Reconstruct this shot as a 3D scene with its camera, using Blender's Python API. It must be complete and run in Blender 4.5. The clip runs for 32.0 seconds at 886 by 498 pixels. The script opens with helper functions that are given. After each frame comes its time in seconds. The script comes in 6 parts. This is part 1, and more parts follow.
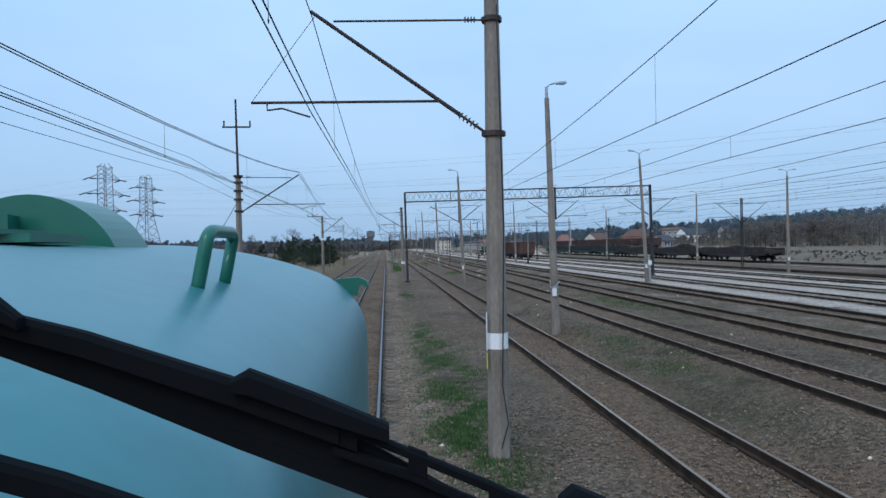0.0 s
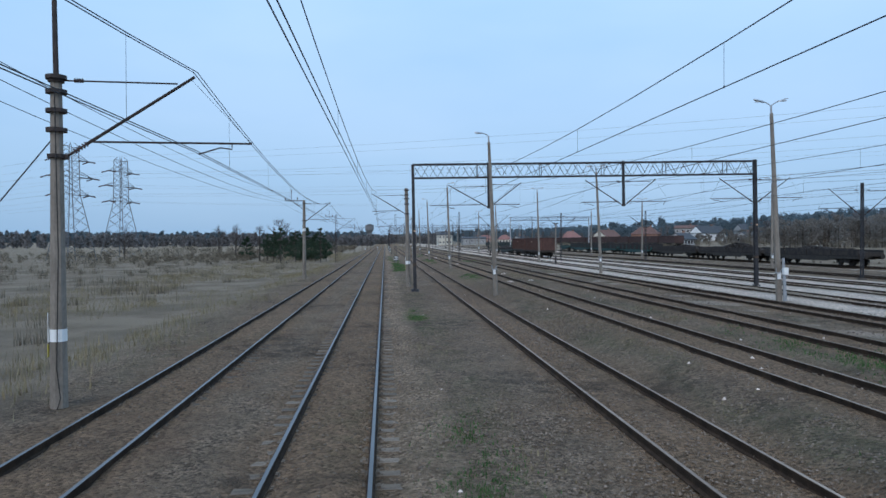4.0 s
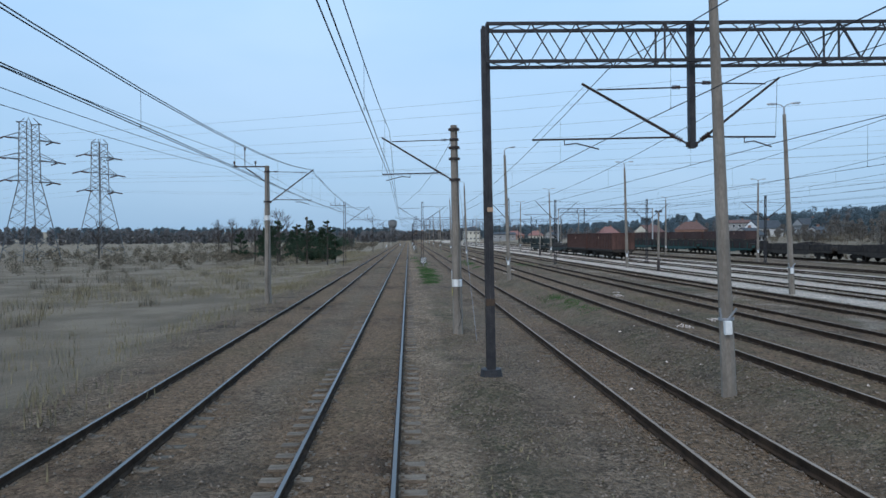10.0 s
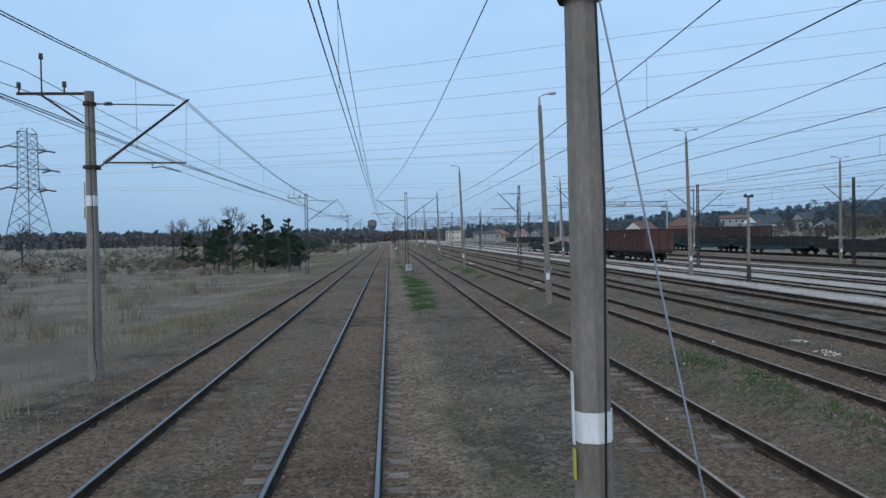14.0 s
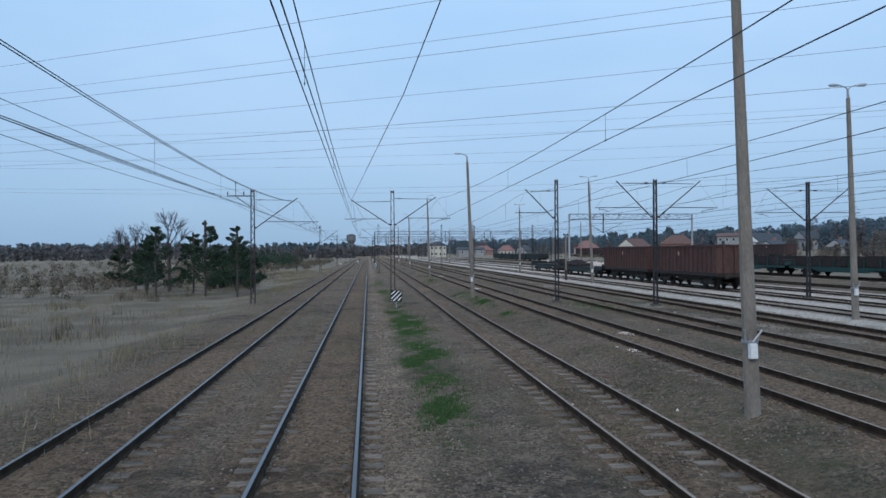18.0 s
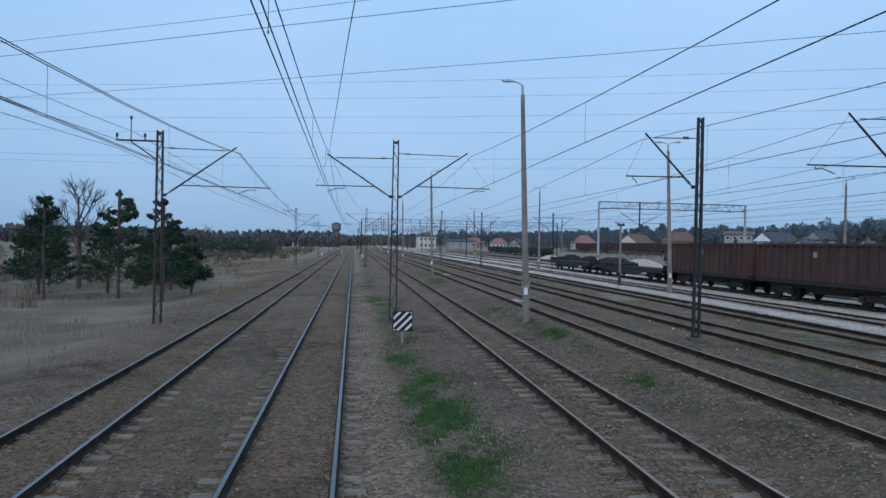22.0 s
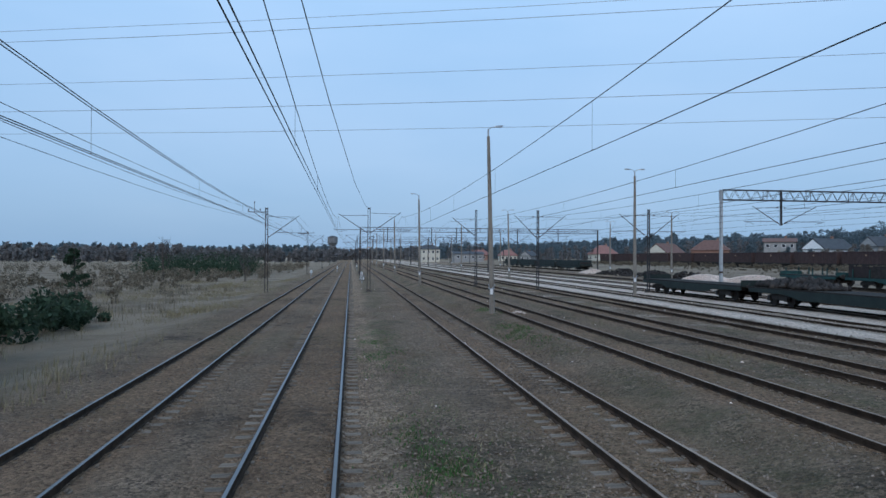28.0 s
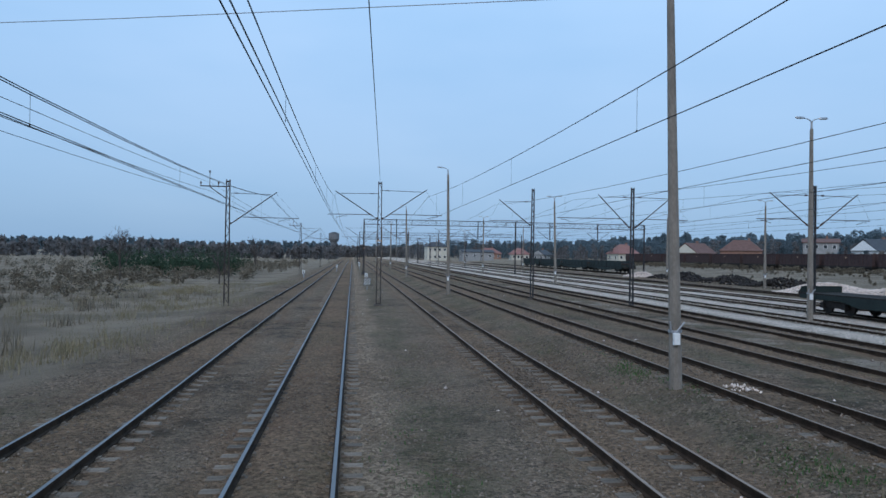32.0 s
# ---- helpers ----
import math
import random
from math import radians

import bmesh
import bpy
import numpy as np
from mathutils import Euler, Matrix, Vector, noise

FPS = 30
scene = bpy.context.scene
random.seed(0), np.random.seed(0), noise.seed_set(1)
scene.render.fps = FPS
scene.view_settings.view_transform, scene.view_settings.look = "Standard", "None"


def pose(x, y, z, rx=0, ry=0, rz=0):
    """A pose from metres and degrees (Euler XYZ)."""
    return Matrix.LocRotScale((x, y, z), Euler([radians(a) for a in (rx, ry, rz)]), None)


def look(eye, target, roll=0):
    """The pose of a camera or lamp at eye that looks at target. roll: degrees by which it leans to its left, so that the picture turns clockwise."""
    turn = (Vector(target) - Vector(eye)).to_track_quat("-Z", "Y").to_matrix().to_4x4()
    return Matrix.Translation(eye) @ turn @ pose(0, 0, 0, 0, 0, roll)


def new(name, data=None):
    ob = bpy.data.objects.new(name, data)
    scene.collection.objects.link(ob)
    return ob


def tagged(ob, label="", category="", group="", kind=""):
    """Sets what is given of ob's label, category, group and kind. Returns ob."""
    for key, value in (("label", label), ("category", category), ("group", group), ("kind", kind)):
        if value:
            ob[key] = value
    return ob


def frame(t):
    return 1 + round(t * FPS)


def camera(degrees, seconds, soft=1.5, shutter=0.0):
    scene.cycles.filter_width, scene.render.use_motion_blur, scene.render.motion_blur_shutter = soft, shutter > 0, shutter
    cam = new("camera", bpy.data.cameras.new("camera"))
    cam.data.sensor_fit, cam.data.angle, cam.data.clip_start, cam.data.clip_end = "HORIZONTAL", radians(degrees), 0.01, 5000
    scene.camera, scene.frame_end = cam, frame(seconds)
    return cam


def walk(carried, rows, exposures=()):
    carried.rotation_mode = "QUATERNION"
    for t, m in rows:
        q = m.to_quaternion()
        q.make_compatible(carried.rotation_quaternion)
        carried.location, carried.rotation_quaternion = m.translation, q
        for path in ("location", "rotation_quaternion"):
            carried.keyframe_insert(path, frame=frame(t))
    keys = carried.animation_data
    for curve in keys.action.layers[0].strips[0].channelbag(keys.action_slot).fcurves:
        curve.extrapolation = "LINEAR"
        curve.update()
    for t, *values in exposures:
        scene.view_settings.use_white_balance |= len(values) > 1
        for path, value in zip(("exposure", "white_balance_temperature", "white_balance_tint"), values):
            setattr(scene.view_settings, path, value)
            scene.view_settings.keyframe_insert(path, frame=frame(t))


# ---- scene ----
cam = camera(63.3, 32.0)
EYE = 3.35
# seconds, metres along the track, yaw, pitch, roll
PATH = [
    (0, 0.00, -4.55, -0.26, 1.10),
    (0.5, 2.36, -4.47, -0.66, 0.94),
    (1, 4.73, -4.45, -1.20, 1.06),
    (1.5, 7.12, -4.43, -0.88, 0.94),
    (2, 9.42, -3.99, -1.27, 0.59),
    (2.5, 11.71, -4.84, -0.65, 0.37),
    (3, 14.02, -5.32, 0.36, 0.49),
    (3.5, 16.34, -5.46, 0.08, 0.65),
    (4, 18.70, -4.62, -0.66, 0.22),
    (4.5, 21.04, -3.17, -1.22, 0.37),
    (6.5, 30.85, -2.14, -1.08, -0.21),
    (7, 33.23, -2.21, -1.12, -0.00),
    (7.5, 35.66, -1.86, -2.03, 0.37),
    (8, 38.10, -1.63, -2.73, -0.31),
    (8.5, 40.51, -2.22, -2.30, -0.54),
    (9, 42.76, -2.25, -1.84, -0.69),
    (9.5, 45.19, -2.60, -1.38, -0.30),
    (10, 47.65, -2.75, -0.96, 0.24),
    (10.5, 50.12, -2.42, -0.77, 0.46),
    (11, 52.58, -2.31, -0.55, 0.91),
    (11.5, 55.03, -1.99, -0.60, 0.92),
    (12, 57.47, -2.66, -0.61, 0.97),
    (12.5, 59.94, -2.81, -0.69, 1.46),
    (13, 62.40, -4.21, -1.13, 2.02),
    (13.5, 64.89, -3.86, -1.47, 1.69),
    (14, 67.34, -4.31, -0.99, 0.98),
    (16.5, 79.53, -6.15, -0.99, 0.67),
    (17, 82.07, -6.44, -0.84, 0.62),
    (17.5, 84.57, -5.87, -0.49, 0.57),
    (18, 87.12, -5.95, 0.25, 0.35),
    (18.5, 89.64, -6.16, 0.52, -0.22),
    (19, 92.14, -6.16, 0.21, -0.66),
    (19.5, 94.66, -6.60, 0.01, -0.86),
    (20, 97.26, -7.14, 0.22, -0.92),
    (20.5, 99.79, -7.08, 0.21, -1.07),
    (21, 102.34, -6.46, -0.12, -1.18),
    (21.5, 104.89, -6.45, -0.27, -1.28),
    (22, 107.46, -7.10, -0.42, -1.13),
    (22.5, 110.01, -7.31, -0.54, -0.84),
    (23, 112.60, -6.98, -0.39, -1.07),
    (23.5, 115.20, -7.11, -0.06, -1.05),
    (24, 117.75, -6.11, 0.16, -1.22),
    (24.5, 120.35, -7.11, 0.31, -0.71),
    (25, 122.95, -5.84, 0.37, -0.21),
    (25.5, 125.55, -6.41, 1.36, 0.17),
    (26, 128.22, -8.42, 0.95, 0.10),
    (26.5, 130.95, -6.84, 1.54, -0.81),
    (28.5, 142.02, -7.40, 0.32, -0.27),
    (29, 144.75, -7.25, 0.28, -0.66),
    (29.5, 147.53, -7.13, 1.39, -0.06),
    (30, 150.39, -6.17, 1.58, 0.37),
    (30.5, 153.33, -7.20, 1.14, -0.17),
    (31, 156.19, -6.27, 0.72, -0.69),
    (31.5, 159.08, -6.22, 0.49, -0.90),
    (32, 161.99, -7.17, 0.45, -0.94),
]
walk(cam, [(t, pose(0, y, EYE, 90 + pitch, roll, yaw)) for t, y, yaw, pitch, roll in PATH], [(0.0, 0.26, 6280, 13), (3.0, 0.27, 6280, 13), (5.0, 0.23, 6330, 13), (9.0, 0.3, 6500, 12), (13.0, 0.14, 6350, 13), (17.5, 0.14, 6420, 13), (20.0, 0.07, 6080, 13), (23.0, 0.05, 6050, 13), (26.0, 0.08, 6200, 13), (32.0, 0.08, 6150, 13)])

# ---- light and sky ----
SUN_ELEV, SUN_TURN = 38.0, 200.0
world = bpy.data.worlds.new("overcast_sky")
scene.world = world
world.use_nodes = True
wn, wl = world.node_tree.nodes, world.node_tree.links
for n in list(wn):
    wn.remove(n)
w_out = wn.new("ShaderNodeOutputWorld")
w_bg = wn.new("ShaderNodeBackground")
w_bg.inputs[1].default_value = 0.12
w_sky = wn.new("ShaderNodeTexSky")
w_sky.sky_type, w_sky.sun_disc = "NISHITA", False
w_sky.sun_elevation, w_sky.sun_rotation = radians(SUN_ELEV), radians(SUN_TURN)
w_sky.air_density, w_sky.dust_density, w_sky.ozone_density = 1.0, 3.0, 2.0
w_tc = wn.new("ShaderNodeTexCoord")
w_map = wn.new("ShaderNodeMapping")
w_map.inputs["Scale"].default_value = (1.0, 1.0, 3.2)
w_noise = wn.new("ShaderNodeTexNoise")
w_noise.inputs["Scale"].default_value, w_noise.inputs["Detail"].default_value = 1.6, 4.0
w_ramp = wn.new("ShaderNodeMapRange")
w_ramp.inputs["From Min"].default_value, w_ramp.inputs["From Max"].default_value = 0.35, 0.7
w_ramp.inputs["To Min"].default_value, w_ramp.inputs["To Max"].default_value = 0.0, 1.0
w_cloud = wn.new("ShaderNodeMixRGB")
w_cloud.inputs[1].default_value, w_cloud.inputs[2].default_value = (2.95, 5.0, 7.3, 1), (3.85, 5.75, 7.9, 1)
w_mix = wn.new("ShaderNodeMixRGB")
w_mix.inputs[0].default_value = 0.85
wl.new(w_tc.outputs["Generated"], w_map.inputs["Vector"])
wl.new(w_map.outputs["Vector"], w_noise.inputs["Vector"])
wl.new(w_noise.outputs["Fac"], w_ramp.inputs["Value"])
wl.new(w_ramp.outputs["Result"], w_cloud.inputs[0])
wl.new(w_sky.outputs["Color"], w_mix.inputs[1])
w_sep, w_dome, w_mul = wn.new("ShaderNodeSeparateXYZ"), wn.new("ShaderNodeMapRange"), wn.new("ShaderNodeVectorMath")
w_dome.inputs["From Min"].default_value, w_dome.inputs["From Max"].default_value = 0.0, 0.9
w_dome.inputs["To Min"].default_value, w_dome.inputs["To Max"].default_value = 0.745, 1.52
w_mul.operation = "MULTIPLY"
wl.new(w_tc.outputs["Generated"], w_sep.inputs[0])
wl.new(w_sep.outputs[2], w_dome.inputs["Value"])
wl.new(w_cloud.outputs["Color"], w_mul.inputs[0])
wl.new(w_dome.outputs["Result"], w_mul.inputs[1])
wl.new(w_mul.outputs[0], w_mix.inputs[2])
wl.new(w_mix.outputs["Color"], w_bg.inputs["Color"])
wl.new(w_bg.outputs["Background"], w_out.inputs["Surface"])
sun = new("sun", bpy.data.lights.new("sun", "SUN"))
sun.data.energy, sun.data.angle, sun.data.color = 0.86, radians(25), (1.0, 0.92, 0.82)
sun.matrix_world = look((0, 0, 50), Vector((0, 0, 50)) - Vector((math.sin(radians(SUN_TURN)) * math.cos(radians(SUN_ELEV)), math.cos(radians(SUN_TURN)) * math.cos(radians(SUN_ELEV)), math.sin(radians(SUN_ELEV)))))


# ---- materials ----
def material(name, a, b, scale=4.0, rough=0.8, bump=0.0, metal=0.0, fine=0.0, spread=0.0, spots=None, stretch=(1, 1, 1), each=0.0, specular=0.3, thin=0.0):
    """A surface of two colours mixed by noise, with finer grain, bump, stains and a change from piece to piece."""
    m = bpy.data.materials.new(name)
    m.use_nodes = True
    n, l = m.node_tree.nodes, m.node_tree.links
    bsdf = n["Principled BSDF"]
    bsdf.inputs["Roughness"].default_value, bsdf.inputs["Metallic"].default_value = rough, metal
    bsdf.inputs["Specular IOR Level"].default_value = specular
    tc, mp = n.new("ShaderNodeTexCoord"), n.new("ShaderNodeMapping")
    mp.inputs["Scale"].default_value = stretch
    l.new(tc.outputs["Object"], mp.inputs["Vector"])
    big = n.new("ShaderNodeTexNoise")
    big.inputs["Scale"].default_value, big.inputs["Detail"].default_value, big.inputs["Roughness"].default_value = scale, 6.0, 0.6
    l.new(mp.outputs["Vector"], big.inputs["Vector"])
    rng = n.new("ShaderNodeMapRange")
    rng.inputs["From Min"].default_value, rng.inputs["From Max"].default_value = 0.32, 0.68
    l.new(big.outputs["Fac"], rng.inputs["Value"])
    mix = n.new("ShaderNodeMixRGB")
    mix.inputs[1].default_value, mix.inputs[2].default_value = (*a, 1), (*b, 1)
    l.new(rng.outputs["Result"], mix.inputs[0])
    colour = mix.outputs["Color"]
    small = n.new("ShaderNodeTexNoise")
    small.inputs["Scale"].default_value, small.inputs["Detail"].default_value = scale * 11, 4.0
    l.new(mp.outputs["Vector"], small.inputs["Vector"])
    if fine:
        hsv, fr = n.new("ShaderNodeHueSaturation"), n.new("ShaderNodeMapRange")
        fr.inputs["To Min"].default_value, fr.inputs["To Max"].default_value = 1 - fine, 1 + fine
        fr.inputs["From Min"].default_value, fr.inputs["From Max"].default_value = 0.25, 0.75
        l.new(small.outputs["Fac"], fr.inputs["Value"])
        l.new(fr.outputs["Result"], hsv.inputs["Value"])
        l.new(colour, hsv.inputs["Color"])
        colour = hsv.outputs["Color"]
    if spots:
        sp, sr, sm = n.new("ShaderNodeTexNoise"), n.new("ShaderNodeMapRange"), n.new("ShaderNodeMixRGB")
        sp.inputs["Scale"].default_value, sp.inputs["Detail"].default_value = scale * 0.45, 5.0
        sr.inputs["From Min"].default_value, sr.inputs["From Max"].default_value = spots[1], spots[1] + 0.1
        l.new(mp.outputs["Vector"], sp.inputs["Vector"])
        l.new(sp.outputs["Fac"], sr.inputs["Value"])
        l.new(sr.outputs["Result"], sm.inputs[0])
        l.new(colour, sm.inputs[1])
        sm.inputs[2].default_value = (*spots[0], 1)
        colour = sm.outputs["Color"]
    if each:
        info, er, eh = n.new("ShaderNodeObjectInfo"), n.new("ShaderNodeMapRange"), n.new("ShaderNodeHueSaturation")
        er.inputs["To Min"].default_value, er.inputs["To Max"].default_value = 1 - each, 1 + each
        l.new(info.outputs["Random"], er.inputs["Value"])
        l.new(er.outputs["Result"], eh.inputs["Value"])
        l.new(colour, eh.inputs["Color"])
        colour = eh.outputs["Color"]
    if spread:
        geo, gr, gh = n.new("ShaderNodeNewGeometry"), n.new("ShaderNodeMapRange"), n.new("ShaderNodeHueSaturation")
        gr.inputs["To Min"].default_value, gr.inputs["To Max"].default_value = 1 - spread, 1 + spread
        l.new(geo.outputs["Random Per Island"], gr.inputs["Value"])
        l.new(gr.outputs["Result"], gh.inputs["Value"])
        l.new(colour, gh.inputs["Color"])
        colour = gh.outputs["Color"]
    l.new(colour, bsdf.inputs["Base Color"])
    if thin:
        tr, ms = n.new("ShaderNodeBsdfTranslucent"), n.new("ShaderNodeMixShader")
        ms.inputs[0].default_value = thin
        l.new(colour, tr.inputs["Color"])
        l.new(bsdf.outputs[0], ms.inputs[1])
        l.new(tr.outputs[0], ms.inputs[2])
        l.new(ms.outputs[0], n["Material Output"].inputs["Surface"])
    if bump:
        bp = n.new("ShaderNodeBump")
        bp.inputs["Strength"].default_value, bp.inputs["Distance"].default_value = bump, 0.02
        l.new(small.outputs["Fac"], bp.inputs["Height"])
        l.new(bp.outputs["Normal"], bsdf.inputs["Normal"])
    return m


def ground_material():
    """Soil and gravel: bands of ballast along the tracks, pale crushed stone in the freight yard, moss and dry grass between."""
    m = bpy.data.materials.new("yard_ground")
    m.use_nodes = True
    n, l = m.node_tree.nodes, m.node_tree.links
    bsdf = n["Principled BSDF"]
    bsdf.inputs["Roughness"].default_value, bsdf.inputs["Specular IOR Level"].default_value = 0.95, 0.1
    tc, sep = n.new("ShaderNodeTexCoord"), n.new("ShaderNodeSeparateXYZ")
    l.new(tc.outputs["Object"], sep.inputs[0])

    def tex(scale, detail=6.0, rough=0.6, stretch=(1, 1, 1)):
        mp, t = n.new("ShaderNodeMapping"), n.new("ShaderNodeTexNoise")
        mp.inputs["Scale"].default_value = stretch
        t.inputs["Scale"].default_value, t.inputs["Detail"].default_value, t.inputs["Roughness"].default_value = scale, detail, rough
        l.new(tc.outputs["Object"], mp.inputs["Vector"])
        l.new(mp.outputs["Vector"], t.inputs["Vector"])
        return t.outputs["Fac"]

    def ramp(v, lo, hi, a=0.0, b=1.0):
        r = n.new("ShaderNodeMapRange")
        r.inputs["From Min"].default_value, r.inputs["From Max"].default_value = lo, hi
        r.inputs["To Min"].default_value, r.inputs["To Max"].default_value = a, b
        l.new(v, r.inputs["Value"])
        return r.outputs["Result"]

    def math_node(op, a, b):
        q = n.new("ShaderNodeMath")
        q.operation = op
        for i, v in enumerate((a, b)):
            if isinstance(v, (int, float)):
                q.inputs[i].default_value = v
            else:
                l.new(v, q.inputs[i])
        return q.outputs[0]

    def blend(fac, a, b):
        q = n.new("ShaderNodeMixRGB")
        l.new(fac, q.inputs[0])
        for i, v in ((1, a), (2, b)):
            if isinstance(v, tuple):
                q.inputs[i].default_value = (*v, 1)
            else:
                l.new(v, q.inputs[i])
        return q.outputs[0]

    wob = ramp(tex(0.35), 0.2, 0.8, -0.7, 0.7)
    xw = math_node("ADD", sep.outputs[0], wob)
    soil = blend(ramp(tex(0.5, 8.0), 0.35, 0.65), (0.147, 0.105, 0.072), (0.257, 0.186, 0.129))
    pebble = n.new("ShaderNodeTexVoronoi")
    pebble.inputs["Scale"].default_value = 15.0
    l.new(tc.outputs["Object"], pebble.inputs["Vector"])
    peb_val = n.new("ShaderNodeSeparateColor")
    l.new(pebble.outputs["Color"], peb_val.inputs[0])
    fleck = n.new("ShaderNodeTexVoronoi")
    fleck.inputs["Scale"].default_value = 31.0
    l.new(tc.outputs["Object"], fleck.inputs["Vector"])
    fleck_val = n.new("ShaderNodeSeparateColor")
    l.new(fleck.outputs["Color"], fleck_val.inputs[0])
    both = math_node("ADD", math_node("MULTIPLY", peb_val.outputs[0], 0.6), math_node("MULTIPLY", fleck_val.outputs[0], 0.4))
    grit = blend(ramp(both, 0.2, 0.85), (0.072, 0.052, 0.039), (0.425, 0.303, 0.212))
    soil = blend(ramp(tex(1.1, 6.0), 0.4, 0.62, 0.35, 0.92), soil, grit)
    # rust-brown ballast between and beside the rails
    band = None
    for c in TRACK_X[:6]:
        d = math_node("ABSOLUTE", math_node("SUBTRACT", xw, c), 0)
        f = ramp(d, 1.0, 1.9, 1.0, 0.0)
        band = f if band is None else math_node("MAXIMUM", band, f)
    rusty = blend(ramp(peb_val.outputs[1], 0.0, 1.0), (0.101, 0.062, 0.038), (0.383, 0.243, 0.152))
    colour = blend(math_node("MULTIPLY", band, 0.7), soil, rusty)
    # dark damp soil and moss
    dark = math_node("MULTIPLY", ramp(tex(0.16, 5.0), 0.48, 0.64), ramp(tex(1.7, 5.0), 0.35, 0.6))
    colour = blend(math_node("MULTIPLY", dark, 0.72), colour, (0.046, 0.038, 0.031))
    moss = math_node("MULTIPLY", ramp(tex(0.11, 4.0, 0.6, (1.4, 0.5, 1)), 0.5, 0.66), ramp(tex(2.6, 6.0), 0.4, 0.62))
    colour = blend(math_node("MULTIPLY", moss, 0.5), colour, (0.07, 0.08, 0.035))
    # mossy turf, thickest on the strips between the tracks, and rust-red patches
    strip = None
    for c, w in ((1.7, 1.0), (7.25, 0.9), (11.4, 0.8), (15.9, 0.7)):
        f = ramp(math_node("ABSOLUTE", math_node("SUBTRACT", xw, c), 0), w * 0.35, w * 1.25, 1.0, 0.12)
        strip = f if strip is None else math_node("MAXIMUM", strip, f)
    turf = math_node("MULTIPLY", strip, math_node("MULTIPLY", ramp(tex(0.42, 6.0, 0.65, (1.3, 0.6, 1)), 0.42, 0.62), ramp(tex(3.4, 6.0, 0.7), 0.34, 0.6, 0.25, 1.0)))
    colour = blend(math_node("MULTIPLY", turf, 0.62), colour, blend(ramp(tex(5.0, 5.0), 0.35, 0.65), (0.05, 0.054, 0.028), (0.105, 0.112, 0.05)))
    red = math_node("MULTIPLY", ramp(tex(0.33, 5.0, 0.6, (1.2, 0.8, 1)), 0.56, 0.7), ramp(tex(2.2, 5.0), 0.38, 0.6))
    colour = blend(math_node("MULTIPLY", red, 0.45), colour, (0.2, 0.112, 0.072))
    # sandy strip beside the line
    sand = math_node("MULTIPLY", ramp(math_node("ABSOLUTE", math_node("SUBTRACT", xw, 0.55), 0), 0.3, 0.75, 1.0, 0.0), ramp(tex(0.9, 6.0, 0.65), 0.33, 0.56, 0.1, 1.0))
    gravel = blend(ramp(peb_val.outputs[1], 0.0, 1.0), (0.165, 0.112, 0.075), (0.5, 0.365, 0.255))
    colour = blend(math_node("MULTIPLY", sand, 0.85), colour, gravel)
    # pale crushed stone of the freight tracks
    pale = blend(ramp(peb_val.outputs[2], 0.0, 1.0), (0.400, 0.318, 0.261), (0.880, 0.736, 0.612))
    near, far = ramp(xw, 19.4, 20.2), ramp(xw, 34.6, 36.0, 1.0, 0.0)
    pf = math_node("MULTIPLY", math_node("MULTIPLY", near, far), ramp(tex(0.8, 6.0), 0.25, 0.5, 0.6, 1.0))
    dirt = None
    for c in TRACK_X[6:]:
        f = ramp(math_node("ABSOLUTE", math_node("SUBTRACT", sep.outputs[0], c), 0), 0.95, 1.6, 0.82, 0.0)
        dirt = f if dirt is None else math_node("MAXIMUM", dirt, f)
    pf = math_node("MULTIPLY", pf, math_node("SUBTRACT", 1.0, dirt))
    colour = blend(pf, colour, pale)
    mid = math_node("MULTIPLY", math_node("MULTIPLY", ramp(xw, 14.9, 15.6), ramp(xw, 17.0, 17.6, 1.0, 0.0)), ramp(tex(0.35, 5.0), 0.5, 0.62, 0.0, 0.3))
    colour = blend(mid, colour, pale)
    # narrow pale strip before the outer track, in the crushed-stone colour
    edge = math_node("MULTIPLY", ramp(math_node("ABSOLUTE", math_node("SUBTRACT", xw, 47.9), 0), 0.3, 0.6, 1.0, 0.0), ramp(tex(0.5, 4.0), 0.35, 0.55, 0.2, 0.75))
    colour = blend(edge, colour, pale)
    # heath and dry grass away from the tracks
    heath = blend(ramp(tex(0.2, 6.0), 0.4, 0.6), (0.2, 0.155, 0.112), (0.3, 0.235, 0.17))
    out = math_node("MAXIMUM", ramp(xw, -7.6, -9.4), ramp(xw, 52.0, 55.0))
    colour = blend(out, colour, heath)
    l.new(colour, bsdf.inputs["Base Color"])
    bp = n.new("ShaderNodeBump")
    bp.inputs["Strength"].default_value, bp.inputs["Distance"].default_value = 1.0, 0.1
    l.new(math_node("ADD", ramp(pebble.outputs["Distance"], 0.0, 0.6, 1.0, 0.0), tex(40.0)), bp.inputs["Height"])
    l.new(bp.outputs["Normal"], bsdf.inputs["Normal"])
    return m


TRACK_X = [-5.0, -0.97, 5.1, 9.25, 13.6, 18.1, 22.8, 27.6, 32.3]
TRACK_Z = [0.0, 0.0, 0.03, 0.38, 0.38, 0.38, 0.38, 0.38, 0.38]

